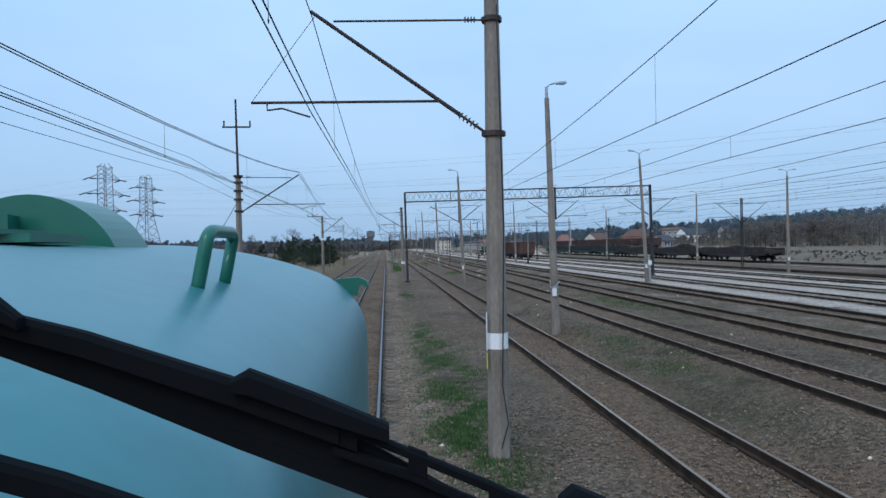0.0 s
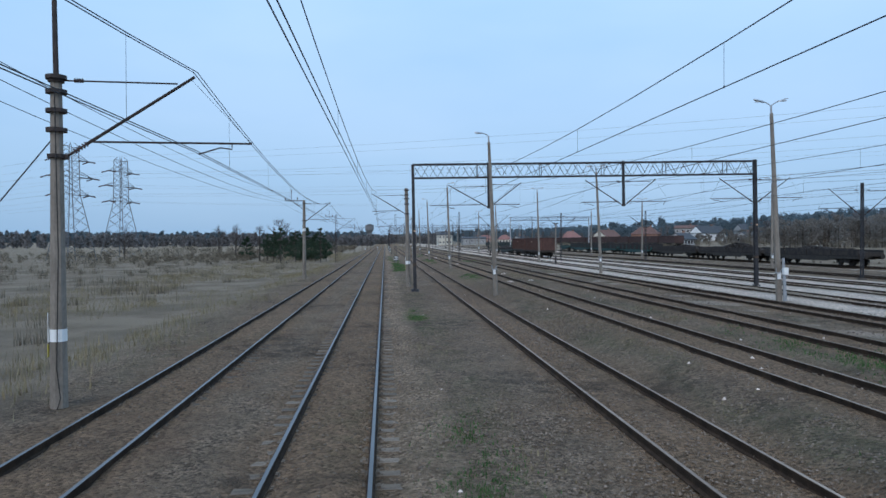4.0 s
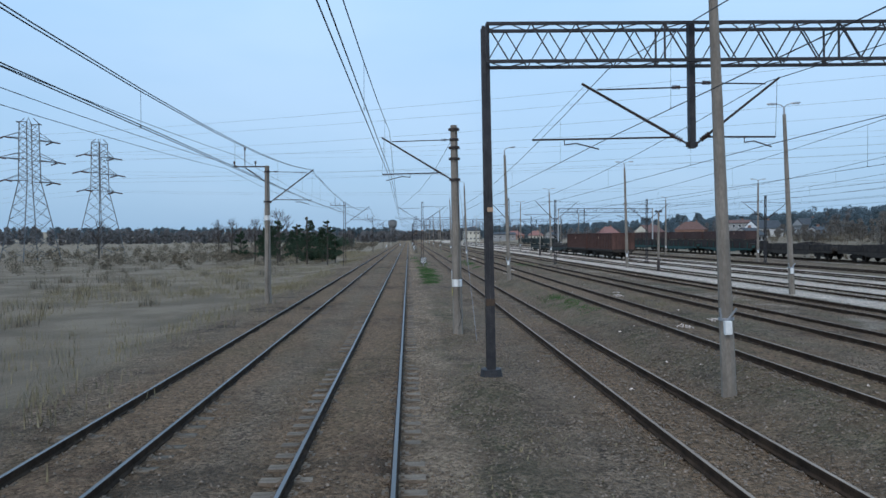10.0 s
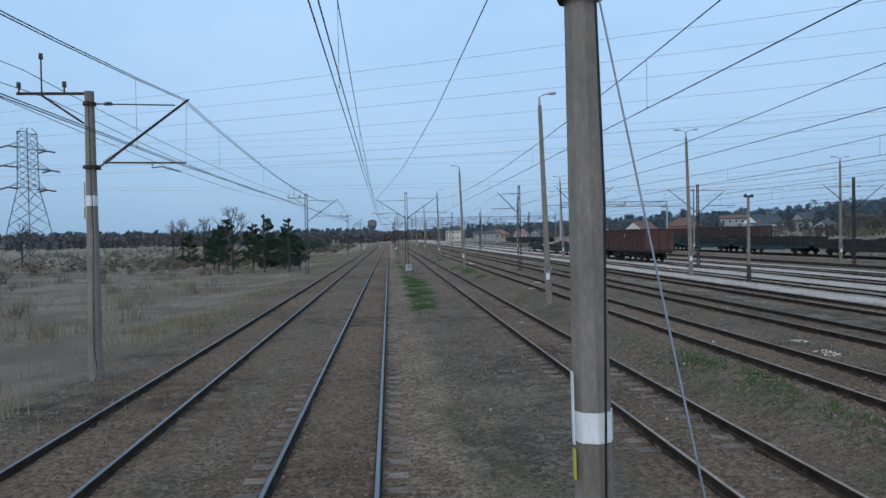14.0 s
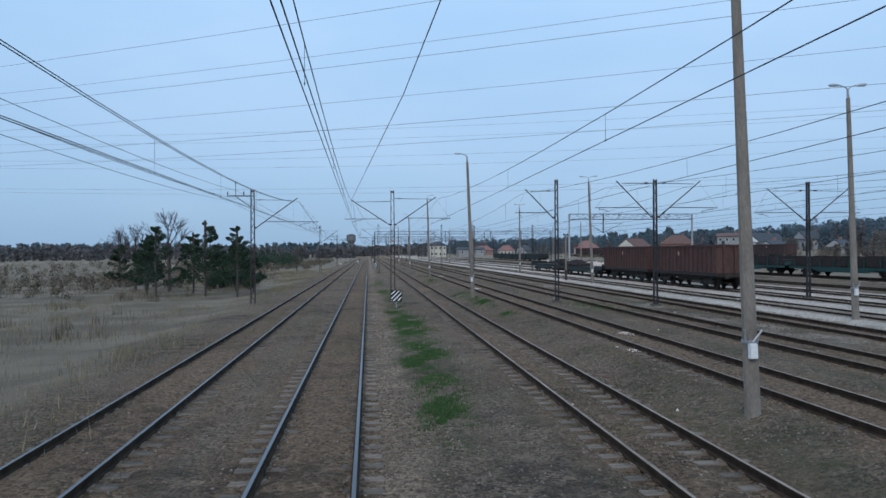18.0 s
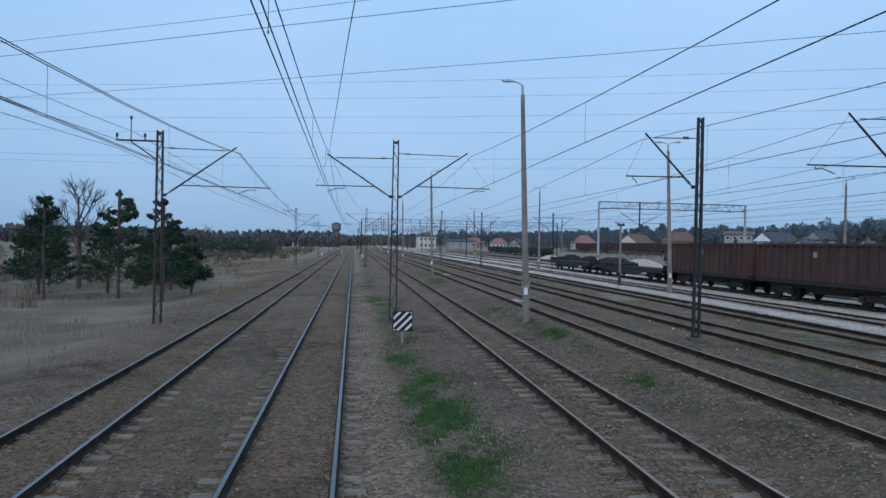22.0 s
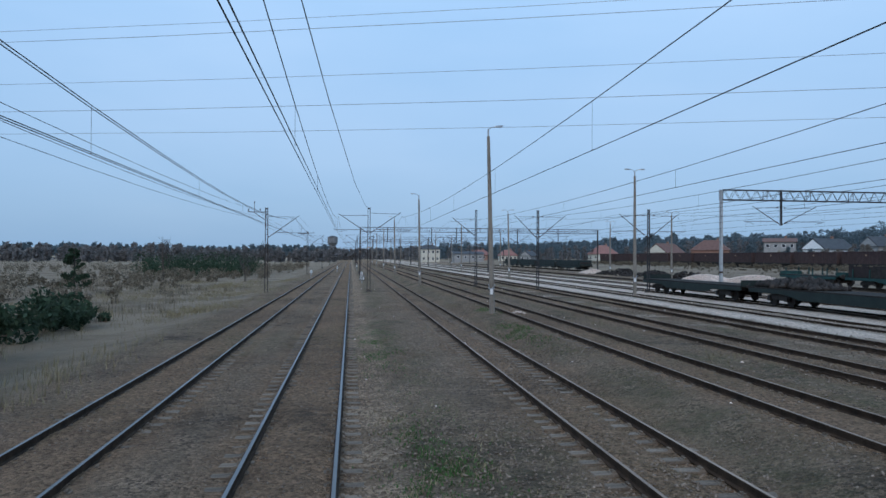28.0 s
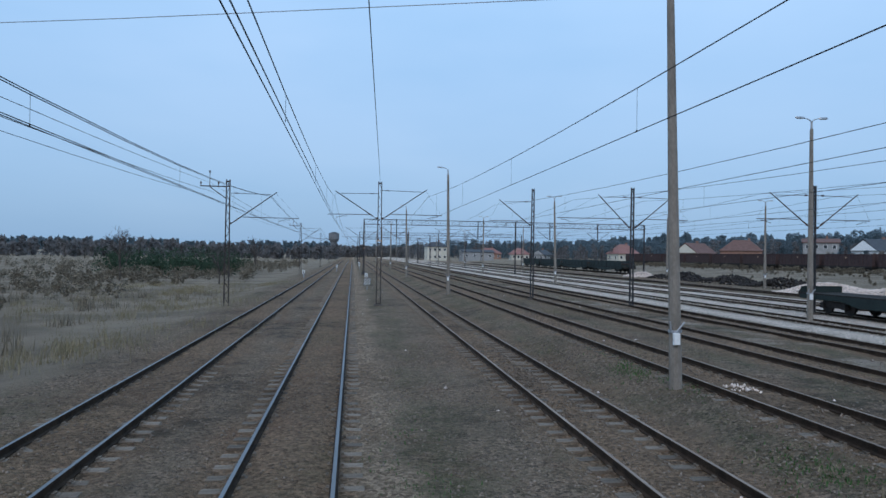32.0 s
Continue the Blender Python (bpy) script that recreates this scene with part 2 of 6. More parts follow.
M_GROUND = ground_material()
M_RAIL = material("rusty_rail_steel", (0.024, 0.017, 0.013), (0.062, 0.04, 0.027), 3.0, 0.85, 0.3, fine=0.25, specular=0.08)
M_RAIL_TOP = material("worn_rail_top", (0.13, 0.125, 0.125), (0.2, 0.195, 0.2), 2.0, 0.42, 0.05, metal=0.8, stretch=(1, 0.1, 1))
M_RAIL_DULL = material("dull_rail_top", (0.17, 0.128, 0.1), (0.3, 0.235, 0.185), 2.0, 0.75, 0.1, fine=0.2, stretch=(1, 0.12, 1), specular=0.15)
M_SLEEPER = material("weathered_sleeper", (0.092, 0.07, 0.052), (0.188, 0.145, 0.11), 5.0, 0.9, 0.5, fine=0.35, each=0.3, stretch=(0.4, 1.6, 1))
M_PLATE = material("rusty_plate", (0.05, 0.034, 0.026), (0.09, 0.06, 0.04), 12.0, 0.8)
M_STONE = material("ballast_stone", (0.118, 0.087, 0.066), (0.235, 0.18, 0.138), 6.0, 0.9, spread=0.32)
M_PALE_STONE = material("pale_stone", (0.567, 0.456, 0.392), (0.793, 0.643, 0.553), 6.0, 0.9, 0.3, spread=0.25)
M_CONCRETE = material("aged_concrete", (0.161, 0.138, 0.116), (0.260, 0.226, 0.191), 2.2, 0.9, 0.4, fine=0.18, spots=((0.135, 0.12, 0.103), 0.58), stretch=(1, 1, 0.4))
M_FOOTING = material("dirty_concrete", (0.07, 0.06, 0.052), (0.12, 0.1, 0.085), 5.0, 0.95, 0.4)
M_STEEL = material("dark_painted_steel", (0.026, 0.026, 0.03), (0.055, 0.052, 0.055), 4.0, 0.6, 0.15, metal=0.3, fine=0.2)
M_STEEL_RUST = material("rusted_mast_steel", (0.028, 0.023, 0.023), (0.062, 0.046, 0.041), 3.0, 0.75, 0.3, fine=0.2)
M_GALV = material("grey_galvanised_steel", (0.28, 0.29, 0.3), (0.42, 0.43, 0.45), 5.0, 0.5, metal=0.6)
M_LENS = material("milky_lamp_glass", (0.45, 0.47, 0.48), (0.55, 0.57, 0.58), 6.0, 0.25)
M_SILVER = material("silver_painted_steel", (0.36, 0.37, 0.38), (0.5, 0.51, 0.52), 3.0, 0.5, metal=0.4)
M_YELLOW = material("yellow_mark_paint", (0.5, 0.42, 0.06), (0.6, 0.5, 0.09), 5.0, 0.7, fine=0.2)
M_PYLON = material("weathered_zinc", (0.1, 0.108, 0.118), (0.15, 0.158, 0.168), 3.0, 0.7, metal=0.2)
M_INSUL = material("brown_insulator", (0.05, 0.03, 0.025), (0.08, 0.045, 0.035), 20.0, 0.25)
M_WIRE = material("oxidised_wire", (0.02, 0.02, 0.022), (0.04, 0.038, 0.04), 5.0, 0.6, metal=0.4)
M_WIRE_THIN = material("dull_aluminium_wire", (0.2, 0.215, 0.24), (0.27, 0.285, 0.31), 5.0, 0.6, metal=0.5)
M_WHITE = material("white_paint", (0.66, 0.66, 0.65), (0.78, 0.78, 0.77), 3.0, 0.6, fine=0.08)
M_BLACK = material("black_paint", (0.012, 0.012, 0.013), (0.02, 0.02, 0.02), 3.0, 0.5)
M_ORANGE = material("faded_orange_band", (0.36, 0.24, 0.16), (0.45, 0.3, 0.2), 3.0, 0.7)
M_GREEN = material("green_hood_paint", (0.008, 0.108, 0.075), (0.012, 0.135, 0.094), 1.3, 0.3, 0.02, fine=0.05, specular=0.5)
# the green hood paint with reflected sky tinted into its base colour
M_GREEN_SKY_TINT = material("green_hood_paint_sky_tint", (0.016, 0.132, 0.148), (0.028, 0.178, 0.19), 1.3, 0.34, 0.02, fine=0.09, spots=((0.02, 0.128, 0.14), 0.56), specular=1.0)
M_SALMON = material("salmon_paint", (0.6, 0.22, 0.13), (0.68, 0.28, 0.17), 3.0, 0.5)
M_RUBBER = material("black_rubber", (0.004, 0.005, 0.006), (0.009, 0.01, 0.012), 8.0, 0.75, specular=0.04)
M_RED_WAGON = material("rust_red_wagon_paint", (0.066, 0.034, 0.029), (0.106, 0.053, 0.043), 0.9, 0.75, 0.2, fine=0.25, spots=((0.06, 0.034, 0.027), 0.55), stretch=(1, 1, 0.5))
M_RED_FRAME = material("dull_red_rib_paint", (0.055, 0.029, 0.025), (0.09, 0.045, 0.037), 2.0, 0.8, 0.2)
M_BOGIE = material("sooty_bogie_steel", (0.02, 0.018, 0.017), (0.045, 0.036, 0.03), 4.0, 0.8, 0.2)
M_DARK_GREEN = material("dark_green_wagon_paint", (0.009, 0.016, 0.015), (0.017, 0.027, 0.024), 1.5, 0.7, 0.2, fine=0.2)
M_TEAL = material("teal_wagon_paint", (0.010, 0.038, 0.038), (0.017, 0.060, 0.057), 1.5, 0.7, 0.2, fine=0.2)
M_MAROON = material("maroon_wagon_paint", (0.052, 0.032, 0.031), (0.075, 0.046, 0.043), 1.5, 0.8, fine=0.15)
M_DECK = material("old_deck_planks", (0.02, 0.018, 0.017), (0.042, 0.037, 0.032), 5.0, 0.95, 0.4, specular=0.1)
M_LOAD = material("tarred_brown_boards", (0.022, 0.016, 0.016), (0.04, 0.027, 0.025), 1.5, 0.85, 0.3, fine=0.25)
M_BIRCH = material("leafless_birch_twigs", (0.185, 0.163, 0.145), (0.255, 0.224, 0.192), 0.3, 0.95, spread=0.18, thin=0.5)
M_SCRAP = material("heaped_scrap", (0.013, 0.012, 0.012), (0.045, 0.035, 0.03), 2.0, 0.9, 0.4, spread=0.5)
M_GRASS = material("spring_grass", (0.045, 0.098, 0.028), (0.085, 0.148, 0.046), 3.0, 0.8, spread=0.25, thin=0.45)
M_DRY = material("dry_grass", (0.16, 0.13, 0.075), (0.25, 0.205, 0.125), 3.0, 0.9, spread=0.35)
M_BARK = material("grey_brown_bark", (0.05, 0.042, 0.036), (0.1, 0.085, 0.072), 6.0, 0.9, 0.5)
M_TWIG = material("bare_twigs", (0.05, 0.042, 0.04), (0.095, 0.08, 0.075), 3.0, 0.9, spread=0.3)
M_NEEDLE = material("pine_needles", (0.03, 0.052, 0.03), (0.052, 0.08, 0.046), 3.0, 0.8, spread=0.45, thin=0.45)
# paled and blued: distance haze is mixed into the needle colour
M_FOREST_HAZE = material("hazed_pine_wood", (0.115, 0.152, 0.172), (0.15, 0.19, 0.208), 0.15, 0.95, spread=0.15, thin=0.45)
M_FOREST_BARE = material("far_bare_wood", (0.144, 0.138, 0.138), (0.198, 0.182, 0.174), 0.15, 0.95, spread=0.3, thin=0.45)
M_SCRUB = material("brown_scrub", (0.11, 0.09, 0.066), (0.175, 0.145, 0.105), 1.0, 0.95, spread=0.35)
M_PLASTER = material("cream_plaster", (0.5, 0.46, 0.38), (0.6, 0.56, 0.47), 1.0, 0.9, fine=0.1)
M_TOWER = material("old_grey_concrete", (0.14, 0.145, 0.15), (0.2, 0.2, 0.2), 0.5, 0.9)
M_PLASTER_GREY = material("grey_plaster", (0.24, 0.24, 0.24), (0.33, 0.32, 0.31), 1.0, 0.9, fine=0.1)
M_BRICK = material("dull_brick_wall", (0.24, 0.13, 0.1), (0.32, 0.19, 0.14), 1.0, 0.9, fine=0.15)
M_ROOF_RED = material("red_tile_roof", (0.2, 0.094, 0.08), (0.27, 0.133, 0.113), 1.0, 0.8, fine=0.15)
M_ROOF_BROWN = material("brown_tile_roof", (0.112, 0.060, 0.048), (0.160, 0.088, 0.072), 1.0, 0.8, fine=0.15)
M_ROOF_DARK = material("slate_grey_roof", (0.039, 0.041, 0.047), (0.066, 0.069, 0.074), 1.0, 0.7, fine=0.12)
M_GLASS = material("dark_window_glass", (0.02, 0.025, 0.03), (0.035, 0.04, 0.05), 1.0, 0.1, specular=0.6)


# ---- building helpers ----
class Shape:
    """Collects vertices and faces for one mesh."""

    def __init__(self):
        self.v, self.f = [], []

    def add(self, verts, faces):
        o = len(self.v)
        self.v.extend(verts)
        self.f.extend([tuple(i + o for i in q) for q in faces])
        return self

    def box(self, c, s, turn=0.0, taper=1.0):
        """A box round c of size s, turned about z, its top narrowed by taper."""
        co, si = math.cos(turn), math.sin(turn)
        vs = []
        for k in (-1, 1):
            t = taper if k > 0 else 1.0
            for x, y in ((-1, -1), (1, -1), (1, 1), (-1, 1)):
                a, b = x * s[0] / 2 * t, y * s[1] / 2 * t
                vs.append((c[0] + a * co - b * si, c[1] + a * si + b * co, c[2] + k * s[2] / 2))
        return self.add(vs, [(3, 2, 1, 0), (4, 5, 6, 7), (0, 1, 5, 4), (1, 2, 6, 5), (2, 3, 7, 6), (3, 0, 4, 7)])

    def tube(self, p, q, r, r2=None, n=6, caps=True):
        p, q = Vector(p), Vector(q)
        r2 = r if r2 is None else r2
        d = (q - p).normalized()
        a = d.orthogonal().normalized()
        b = d.cross(a)
        vs = []
        for c, rad in ((p, r), (q, r2)):
            for i in range(n):
                w = 2 * math.pi * i / n
                vs.append(tuple(c + rad * (math.cos(w) * a + math.sin(w) * b)))
        fs = [(i, (i + 1) % n, n + (i + 1) % n, n + i) for i in range(n)]
        if caps:
            fs += [tuple(range(n - 1, -1, -1)), tuple(range(n, 2 * n))]
        return self.add(vs, fs)

    def path(self, pts, r, n=6):
        """A bent tube through points, with one ring at each."""
        pts = [Vector(p) for p in pts]
        vs, up = [], None
        for i, p in enumerate(pts):
            d = (pts[min(i + 1, len(pts) - 1)] - pts[max(i - 1, 0)]).normalized()
            a = d.orthogonal().normalized() if up is None else (up - d * up.dot(d)).normalized()
            up, b = a, d.cross(a)
            vs += [tuple(p + r * (math.cos(2 * math.pi * k / n) * a + math.sin(2 * math.pi * k / n) * b)) for k in range(n)]
        fs = []
        for i in range(len(pts) - 1):
            o = i * n
            fs += [(o + k, o + (k + 1) % n, o + n + (k + 1) % n, o + n + k) for k in range(n)]
        fs += [tuple(range(n - 1, -1, -1)), tuple(range(len(vs) - n, len(vs)))]
        return self.add(vs, fs)

    def prism(self, outline, axis, lo, hi):
        """An outline in two axes, drawn out along the third (0: x, 1: y)."""
        n = len(outline)
        at = (lambda a, b, d: (d, a, b)) if axis == 0 else (lambda a, b, d: (a, d, b))
        vs = [at(a, b, lo) for a, b in outline] + [at(a, b, hi) for a, b in outline]
        fs = [(i, (i + 1) % n, n + (i + 1) % n, n + i) for i in range(n)] + [tuple(range(n - 1, -1, -1)), tuple(range(n, 2 * n))]
        return self.add(vs, fs)

    def mesh(self, name, mat, smooth=False):
        me = bpy.data.meshes.new(name)
        me.from_pydata(self.v, [], self.f)
        for one in mat if isinstance(mat, (list, tuple)) else (mat,):
            me.materials.append(one)
        if smooth:
            me.polygons.foreach_set("use_smooth", [True] * len(me.polygons))
        me.update()
        return me


def thing(name, label, category, at=(0, 0, 0), turn=0.0, group="", kind=""):
    ob = new(name)
    ob.matrix_world = pose(*at, 0, 0, turn)
    ob.empty_display_size = 0.2
    return tagged(ob, label, category, group, kind)


def part(name, shape, mat, parent, label="", smooth=False, at=(0, 0, 0)):
    """Links a shape, or a mesh, as one mesh object under a thing or a part."""
    me = shape.mesh(name, mat, smooth) if isinstance(shape, Shape) else shape
    ob = new(name, me)
    ob.parent = parent
    ob.location = at
    if label:
        ob["label"] = label
    return ob


def stuff_mesh(name, verts, faces, mat):
    """A large mesh from numpy arrays of vertices and equal faces."""
    me = bpy.data.meshes.new(name)
    verts, faces = np.asarray(verts, np.float32).reshape(-1, 3), np.asarray(faces, np.int32)
    k = faces.shape[1]
    me.vertices.add(len(verts))
    me.vertices.foreach_set("co", verts.ravel())
    me.loops.add(faces.size)
    me.loops.foreach_set("vertex_index", faces.ravel())
    me.polygons.add(len(faces))
    me.polygons.foreach_set("loop_start", np.arange(0, faces.size, k, dtype=np.int32))
    me.polygons.foreach_set("loop_total", np.full(len(faces), k, np.int32))
    me.materials.append(mat)
    me.update(calc_edges=True)
    me.validate()
    return me


RNG = np.random.RandomState(7)


# ---- ground ----
def ground_z(x, y):
    """The lie of the land, without the small bumps."""
    x, y = np.asarray(x, float), np.asarray(y, float)
    step = np.clip((x - 6.2) / 1.9, 0, 1)
    z = -0.14 + 0.385 * step * step * (3 - 2 * step)
    left = np.clip((-7.2 - x) / 5, 0, 1)
    z = z - 0.55 * left * left * (3 - 2 * left)
    bed = np.zeros_like(z)
    for c, h in zip(TRACK_X, TRACK_Z):
        d = np.abs(x - c)
        w = np.clip(1 - (d - 1.35) / 0.5, 0, 1)
        bed = np.maximum(bed, w)
    for c, h in zip(TRACK_X[:6], TRACK_Z):
        d = np.abs(x - c)
        crown = np.exp(-((d / 0.42) ** 2))
        edge = np.exp(-(((d - 1.05) / 0.3) ** 2))
        groove = np.exp(-(((d - 0.75) / 0.2) ** 2))
        deep = np.clip((y - 55) / 35, 0.25, 1)
        if 4 < c < 7:
            e = x - c
            z = z + 0.055 * np.exp(-(((e + 0.12) / 0.42) ** 2)) - 0.055 * deep * (0.9 * np.exp(-(((e + 1.0) / 0.2) ** 2)) + np.exp(-(((e - 0.45) / 0.2) ** 2))) - 0.012 * groove
        elif -2 < c < 0:
            z = z + 0.02 * crown - 0.055 * edge - 0.018 * groove
        else:
            z = z + 0.02 * crown - (0.045 if 8 < c < 10 else 0.03) * deep * edge - 0.018 * groove
    white = np.clip((x - 19.6) / 0.8, 0, 1) * np.clip((35.6 - x) / 0.8, 0, 1)
    z = z + 0.035 * white
    z = z + 0.36 * np.exp(-(((x - 6.75) / 0.7) ** 2) - (((y - 26.0) / 3.5) ** 2))
    z = z + 0.3 * np.exp(-(((x - 1.85) / 0.85) ** 2) - (((y - 64.1) / 1.7) ** 2))
    bank = np.clip((x - 56) / 11, 0, 1)
    z = z + 1.0 * bank * bank * (3 - 2 * bank)
    hill = np.clip((x - 95) / 260, 0, 1) * np.clip((y + 200) / 300, 0.3, 1)
    z = z + 9 * hill * hill * (3 - 2 * hill)
    far = np.clip((np.hypot(x, y) - 700) / 1300, 0, 1)
    return z + 20 * far * far * (x < -25) + 14 * far * far * (x > 60)


def axis_steps(knots):
    out = []
    for a, b, s in knots:
        out += list(np.arange(a, b - 1e-6, s))
    return np.array(out + [knots[-1][1]])


gx = axis_steps([(-2600, -600, 250), (-600, -100, 50), (-100, -20, 8), (-20, -8, 1.0), (-8, 11, 0.28), (11, 36, 0.6), (36, 60, 3), (60, 400, 20), (400, 2600, 200)])
gy = axis_steps([(-1200, -100, 110), (-100, -10, 10), (-10, 210, 0.5), (210, 300, 1.5), (300, 600, 15), (600, 3200, 130)])
GX, GY = np.meshgrid(gx, gy)
GZ = ground_z(GX, GY)
near = (GX > -9) & (GX < 36) & (GY > -10) & (GY < 300)
bump = np.zeros_like(GZ)
for fx, fy, a, ph in ((0.9, 0.63, 0.017, 0.3), (2.3, 1.7, 0.012, 1.9), (0.31, 0.21, 0.02, 4.2), (4.7, 3.9, 0.008, 2.2)):
    bump += a * np.sin(fx * GX + 1.7 * np.sin(fy * GY * 0.5 + ph) + ph) * np.cos(fy * GY + ph + 1.3 * np.sin(fx * GX * 0.7))
GZ = GZ + np.where(near, bump + RNG.normal(0, 0.008, GZ.shape), 0)
nx, ny = len(gx), len(gy)
idx = np.arange(nx * ny).reshape(ny, nx)
g_faces = np.stack([idx[:-1, :-1], idx[:-1, 1:], idx[1:, 1:], idx[1:, :-1]], -1).reshape(-1, 4)
g_mesh = stuff_mesh("ground", np.stack([GX, GY, GZ], -1).reshape(-1, 3), g_faces, M_GROUND)
tagged(new("ground", g_mesh), "brown gravel and soil of the railway yard with pale ballast beds", "ground", kind="structure")


# ---- tracks ----
def rail_shape(x, z, y0, y1, head):
    s = Shape()
    prof = [(-0.065, -0.165), (0.065, -0.165), (0.065, -0.15), (0.012, -0.13), (0.012, -0.045), (0.036, -0.035), (0.036, -0.004), (0.03, 0.0)]
    prof += [(-0.03, 0.0), (-0.036, -0.004), (-0.036, -0.035), (-0.012, -0.045), (-0.012, -0.13), (-0.065, -0.15)]
    n = len(prof)
    ys = [y0 + (y1 - y0) * i / 30 for i in range(31)]
    for i, y in enumerate(ys):
        s.v += [(x + a, y, z + b) for a, b in prof]
    for i in range(30):
        o = i * n
        s.f += [(o + k, o + n + k, o + n + (k + 1) % n, o + (k + 1) % n) for k in range(n)]
    me = s.mesh("rail", [M_RAIL, head])
    me.polygons.foreach_set("material_index", [1 if k % n == 7 else 0 for k in range(len(me.polygons))])
    return me


def sleeper_mesh(dz):
    s = Shape()
    s.box((0, 0, -0.235), (2.5, 0.24, 0.15), 0, 0.96)
    for side in (-0.7525, 0.7525):
        s.box((side, 0, -0.16), (0.36, 0.17, 0.02))
        for k in (-0.11, 0.11):
            s.box((side + k, 0.04, -0.14), (0.05, 0.05, 0.045))
            s.box((side + k, -0.04, -0.14), (0.05, 0.05, 0.045))
    return s.mesh("sleeper", M_SLEEPER)


SLEEPER = sleeper_mesh(0)


def lay_track(i, y0, y1, single, label, head, joined=True, sunk=0.0):
    """A track; the sleepers between the two ends of single are pieces of their own, the rest one part."""
    x, z = TRACK_X[i], TRACK_Z[i]
    tr = thing("track", label, "railway track", group="yard tracks", kind="structure")
    for side in (-0.7525, 0.7525):
        part("rail", rail_shape(x + side, z, y0, y1, head), None, tr)
    base = np.array([v.co[:] for v in SLEEPER.vertices])
    quads = np.array([p.vertices[:] for p in SLEEPER.polygons])
    rest_v, rest_f, count = [], [], 0
    y, r = y0 + 0.3, random.Random(i)
    while y < y1:
        jig = (r.uniform(-0.02, 0.02), r.uniform(-0.03, 0.03), r.uniform(-0.02, 0.004) - sunk - (0.05 if i == 2 and y < 78 else 0.0), r.uniform(-0.015, 0.015))
        if single and single[0] <= y <= single[1] and count < 298:
            ob = part("sleeper", SLEEPER, None, tr, at=(x + jig[0], y + jig[1], z + jig[2]))
            ob.rotation_euler[2] = jig[3]
            count += 1
        elif joined:
            rest_f.append(quads + len(rest_v) * len(base))
            rest_v.append(base + (x + jig[0], y + jig[1], z + jig[2]))
        y += 0.62
    if rest_v:
        ob = new("sleepers", stuff_mesh("sleepers", np.concatenate(rest_v), np.concatenate(rest_f), M_SLEEPER))
        ob.parent = tr
        ob["kind"] = "stuff"
    return tr


lay_track(1, -60, 520, (4, 186), "main line track with bright worn rail heads", M_RAIL_TOP)
lay_track(0, -60, 520, (110, 260), "rusty second main line track", M_RAIL_TOP)
lay_track(2, -60, 480, (6, 190), "rusty siding track with half-buried weathered sleepers", M_RAIL_DULL)
lay_track(3, -60, 460, (20, 200), "rusty siding track sunk in brown gravel", M_RAIL_DULL, sunk=0.008)
for i in (4, 5):
    lay_track(i, -60, 450, None, "rusty yard track sunk in dirty gravel", M_RAIL_DULL, sunk=0.03)
for i in (6, 7, 8):
    lay_track(i, -60, 430, None, "freight yard track on pale crushed stone", M_RAIL_DULL, joined=False)


# ---- masts, lamps and gantries ----
def cantilever(parent, x0, z0, side, tip_x, z_top, z_con, con_x, end_x, in_x):
    """A hinged bracket from (x0, z0): diagonal tube up to the messenger, tie, registration tube and steady arm."""
    tip = (tip_x, 0.0, z_top)
    foot = (x0 + side * 0.1, 0.0, z0)
    v = Vector(tip) - Vector(foot)
    a, b = Vector(foot) + v * 0.07, Vector(foot) + v * 0.16
    part("bracket_diagonal", Shape().tube(b, Vector(tip) + v * 0.03, 0.035, 0.03, 6).tube(foot, a, 0.025, n=5), M_STEEL_RUST, parent)
    ins = Shape()
    for k in range(5):
        c = Vector(foot) + v * (0.065 + 0.022 * k)
        ins.tube(c, c + v * 0.009, 0.065, 0.045, 8)
    ins.tube(foot, b, 0.022, n=5)
    part("insulator", ins, M_INSUL, parent)
    part("hinge", Shape().box((x0 + side * 0.03, 0, z0 - 0.01), (0.2, 0.07, 0.12)).tube((x0 + side * 0.1, -0.05, z0), (x0 + side * 0.1, 0.05, z0), 0.035, n=8), M_STEEL_RUST, parent)
    tie_in = (x0 - side * 0.02, 0, z_top - 0.06)
    part("tie_rod", Shape().tube(tie_in, (tip_x - side * 0.28, 0, z_top - 0.1), 0.018, n=5), M_STEEL_RUST, parent)
    ti = Shape()
    for k in range(4):
        ti.tube((x0 + side * (0.28 + 0.05 * k), 0, z_top - 0.06), (x0 + side * (0.3 + 0.05 * k), 0, z_top - 0.06), 0.055, 0.04, 8)
    part("insulator", ti, M_INSUL, parent)
    k = (z_con + 0.26 - z0) / (z_top - z0)
    joint = Vector(foot) + v * k
    reach = (end_x, 0, z_con + 0.24)
    part("registration_tube", Shape().tube(joint, reach, 0.022, n=6), M_STEEL_RUST, parent)
    d = 1 if con_x > in_x else -1
    far = abs(con_x - in_x)
    part("steady_arm", Shape().path([(in_x, 0, z_con + 0.23), (in_x, 0, z_con + 0.12), (in_x + d * far * 0.35, 0, z_con + 0.15), (con_x, 0, z_con + 0.01)], 0.016, 5), M_STEEL_RUST, parent)
    part("stay_wire", Shape().tube(tip, reach, 0.005, n=4), M_WIRE, parent)


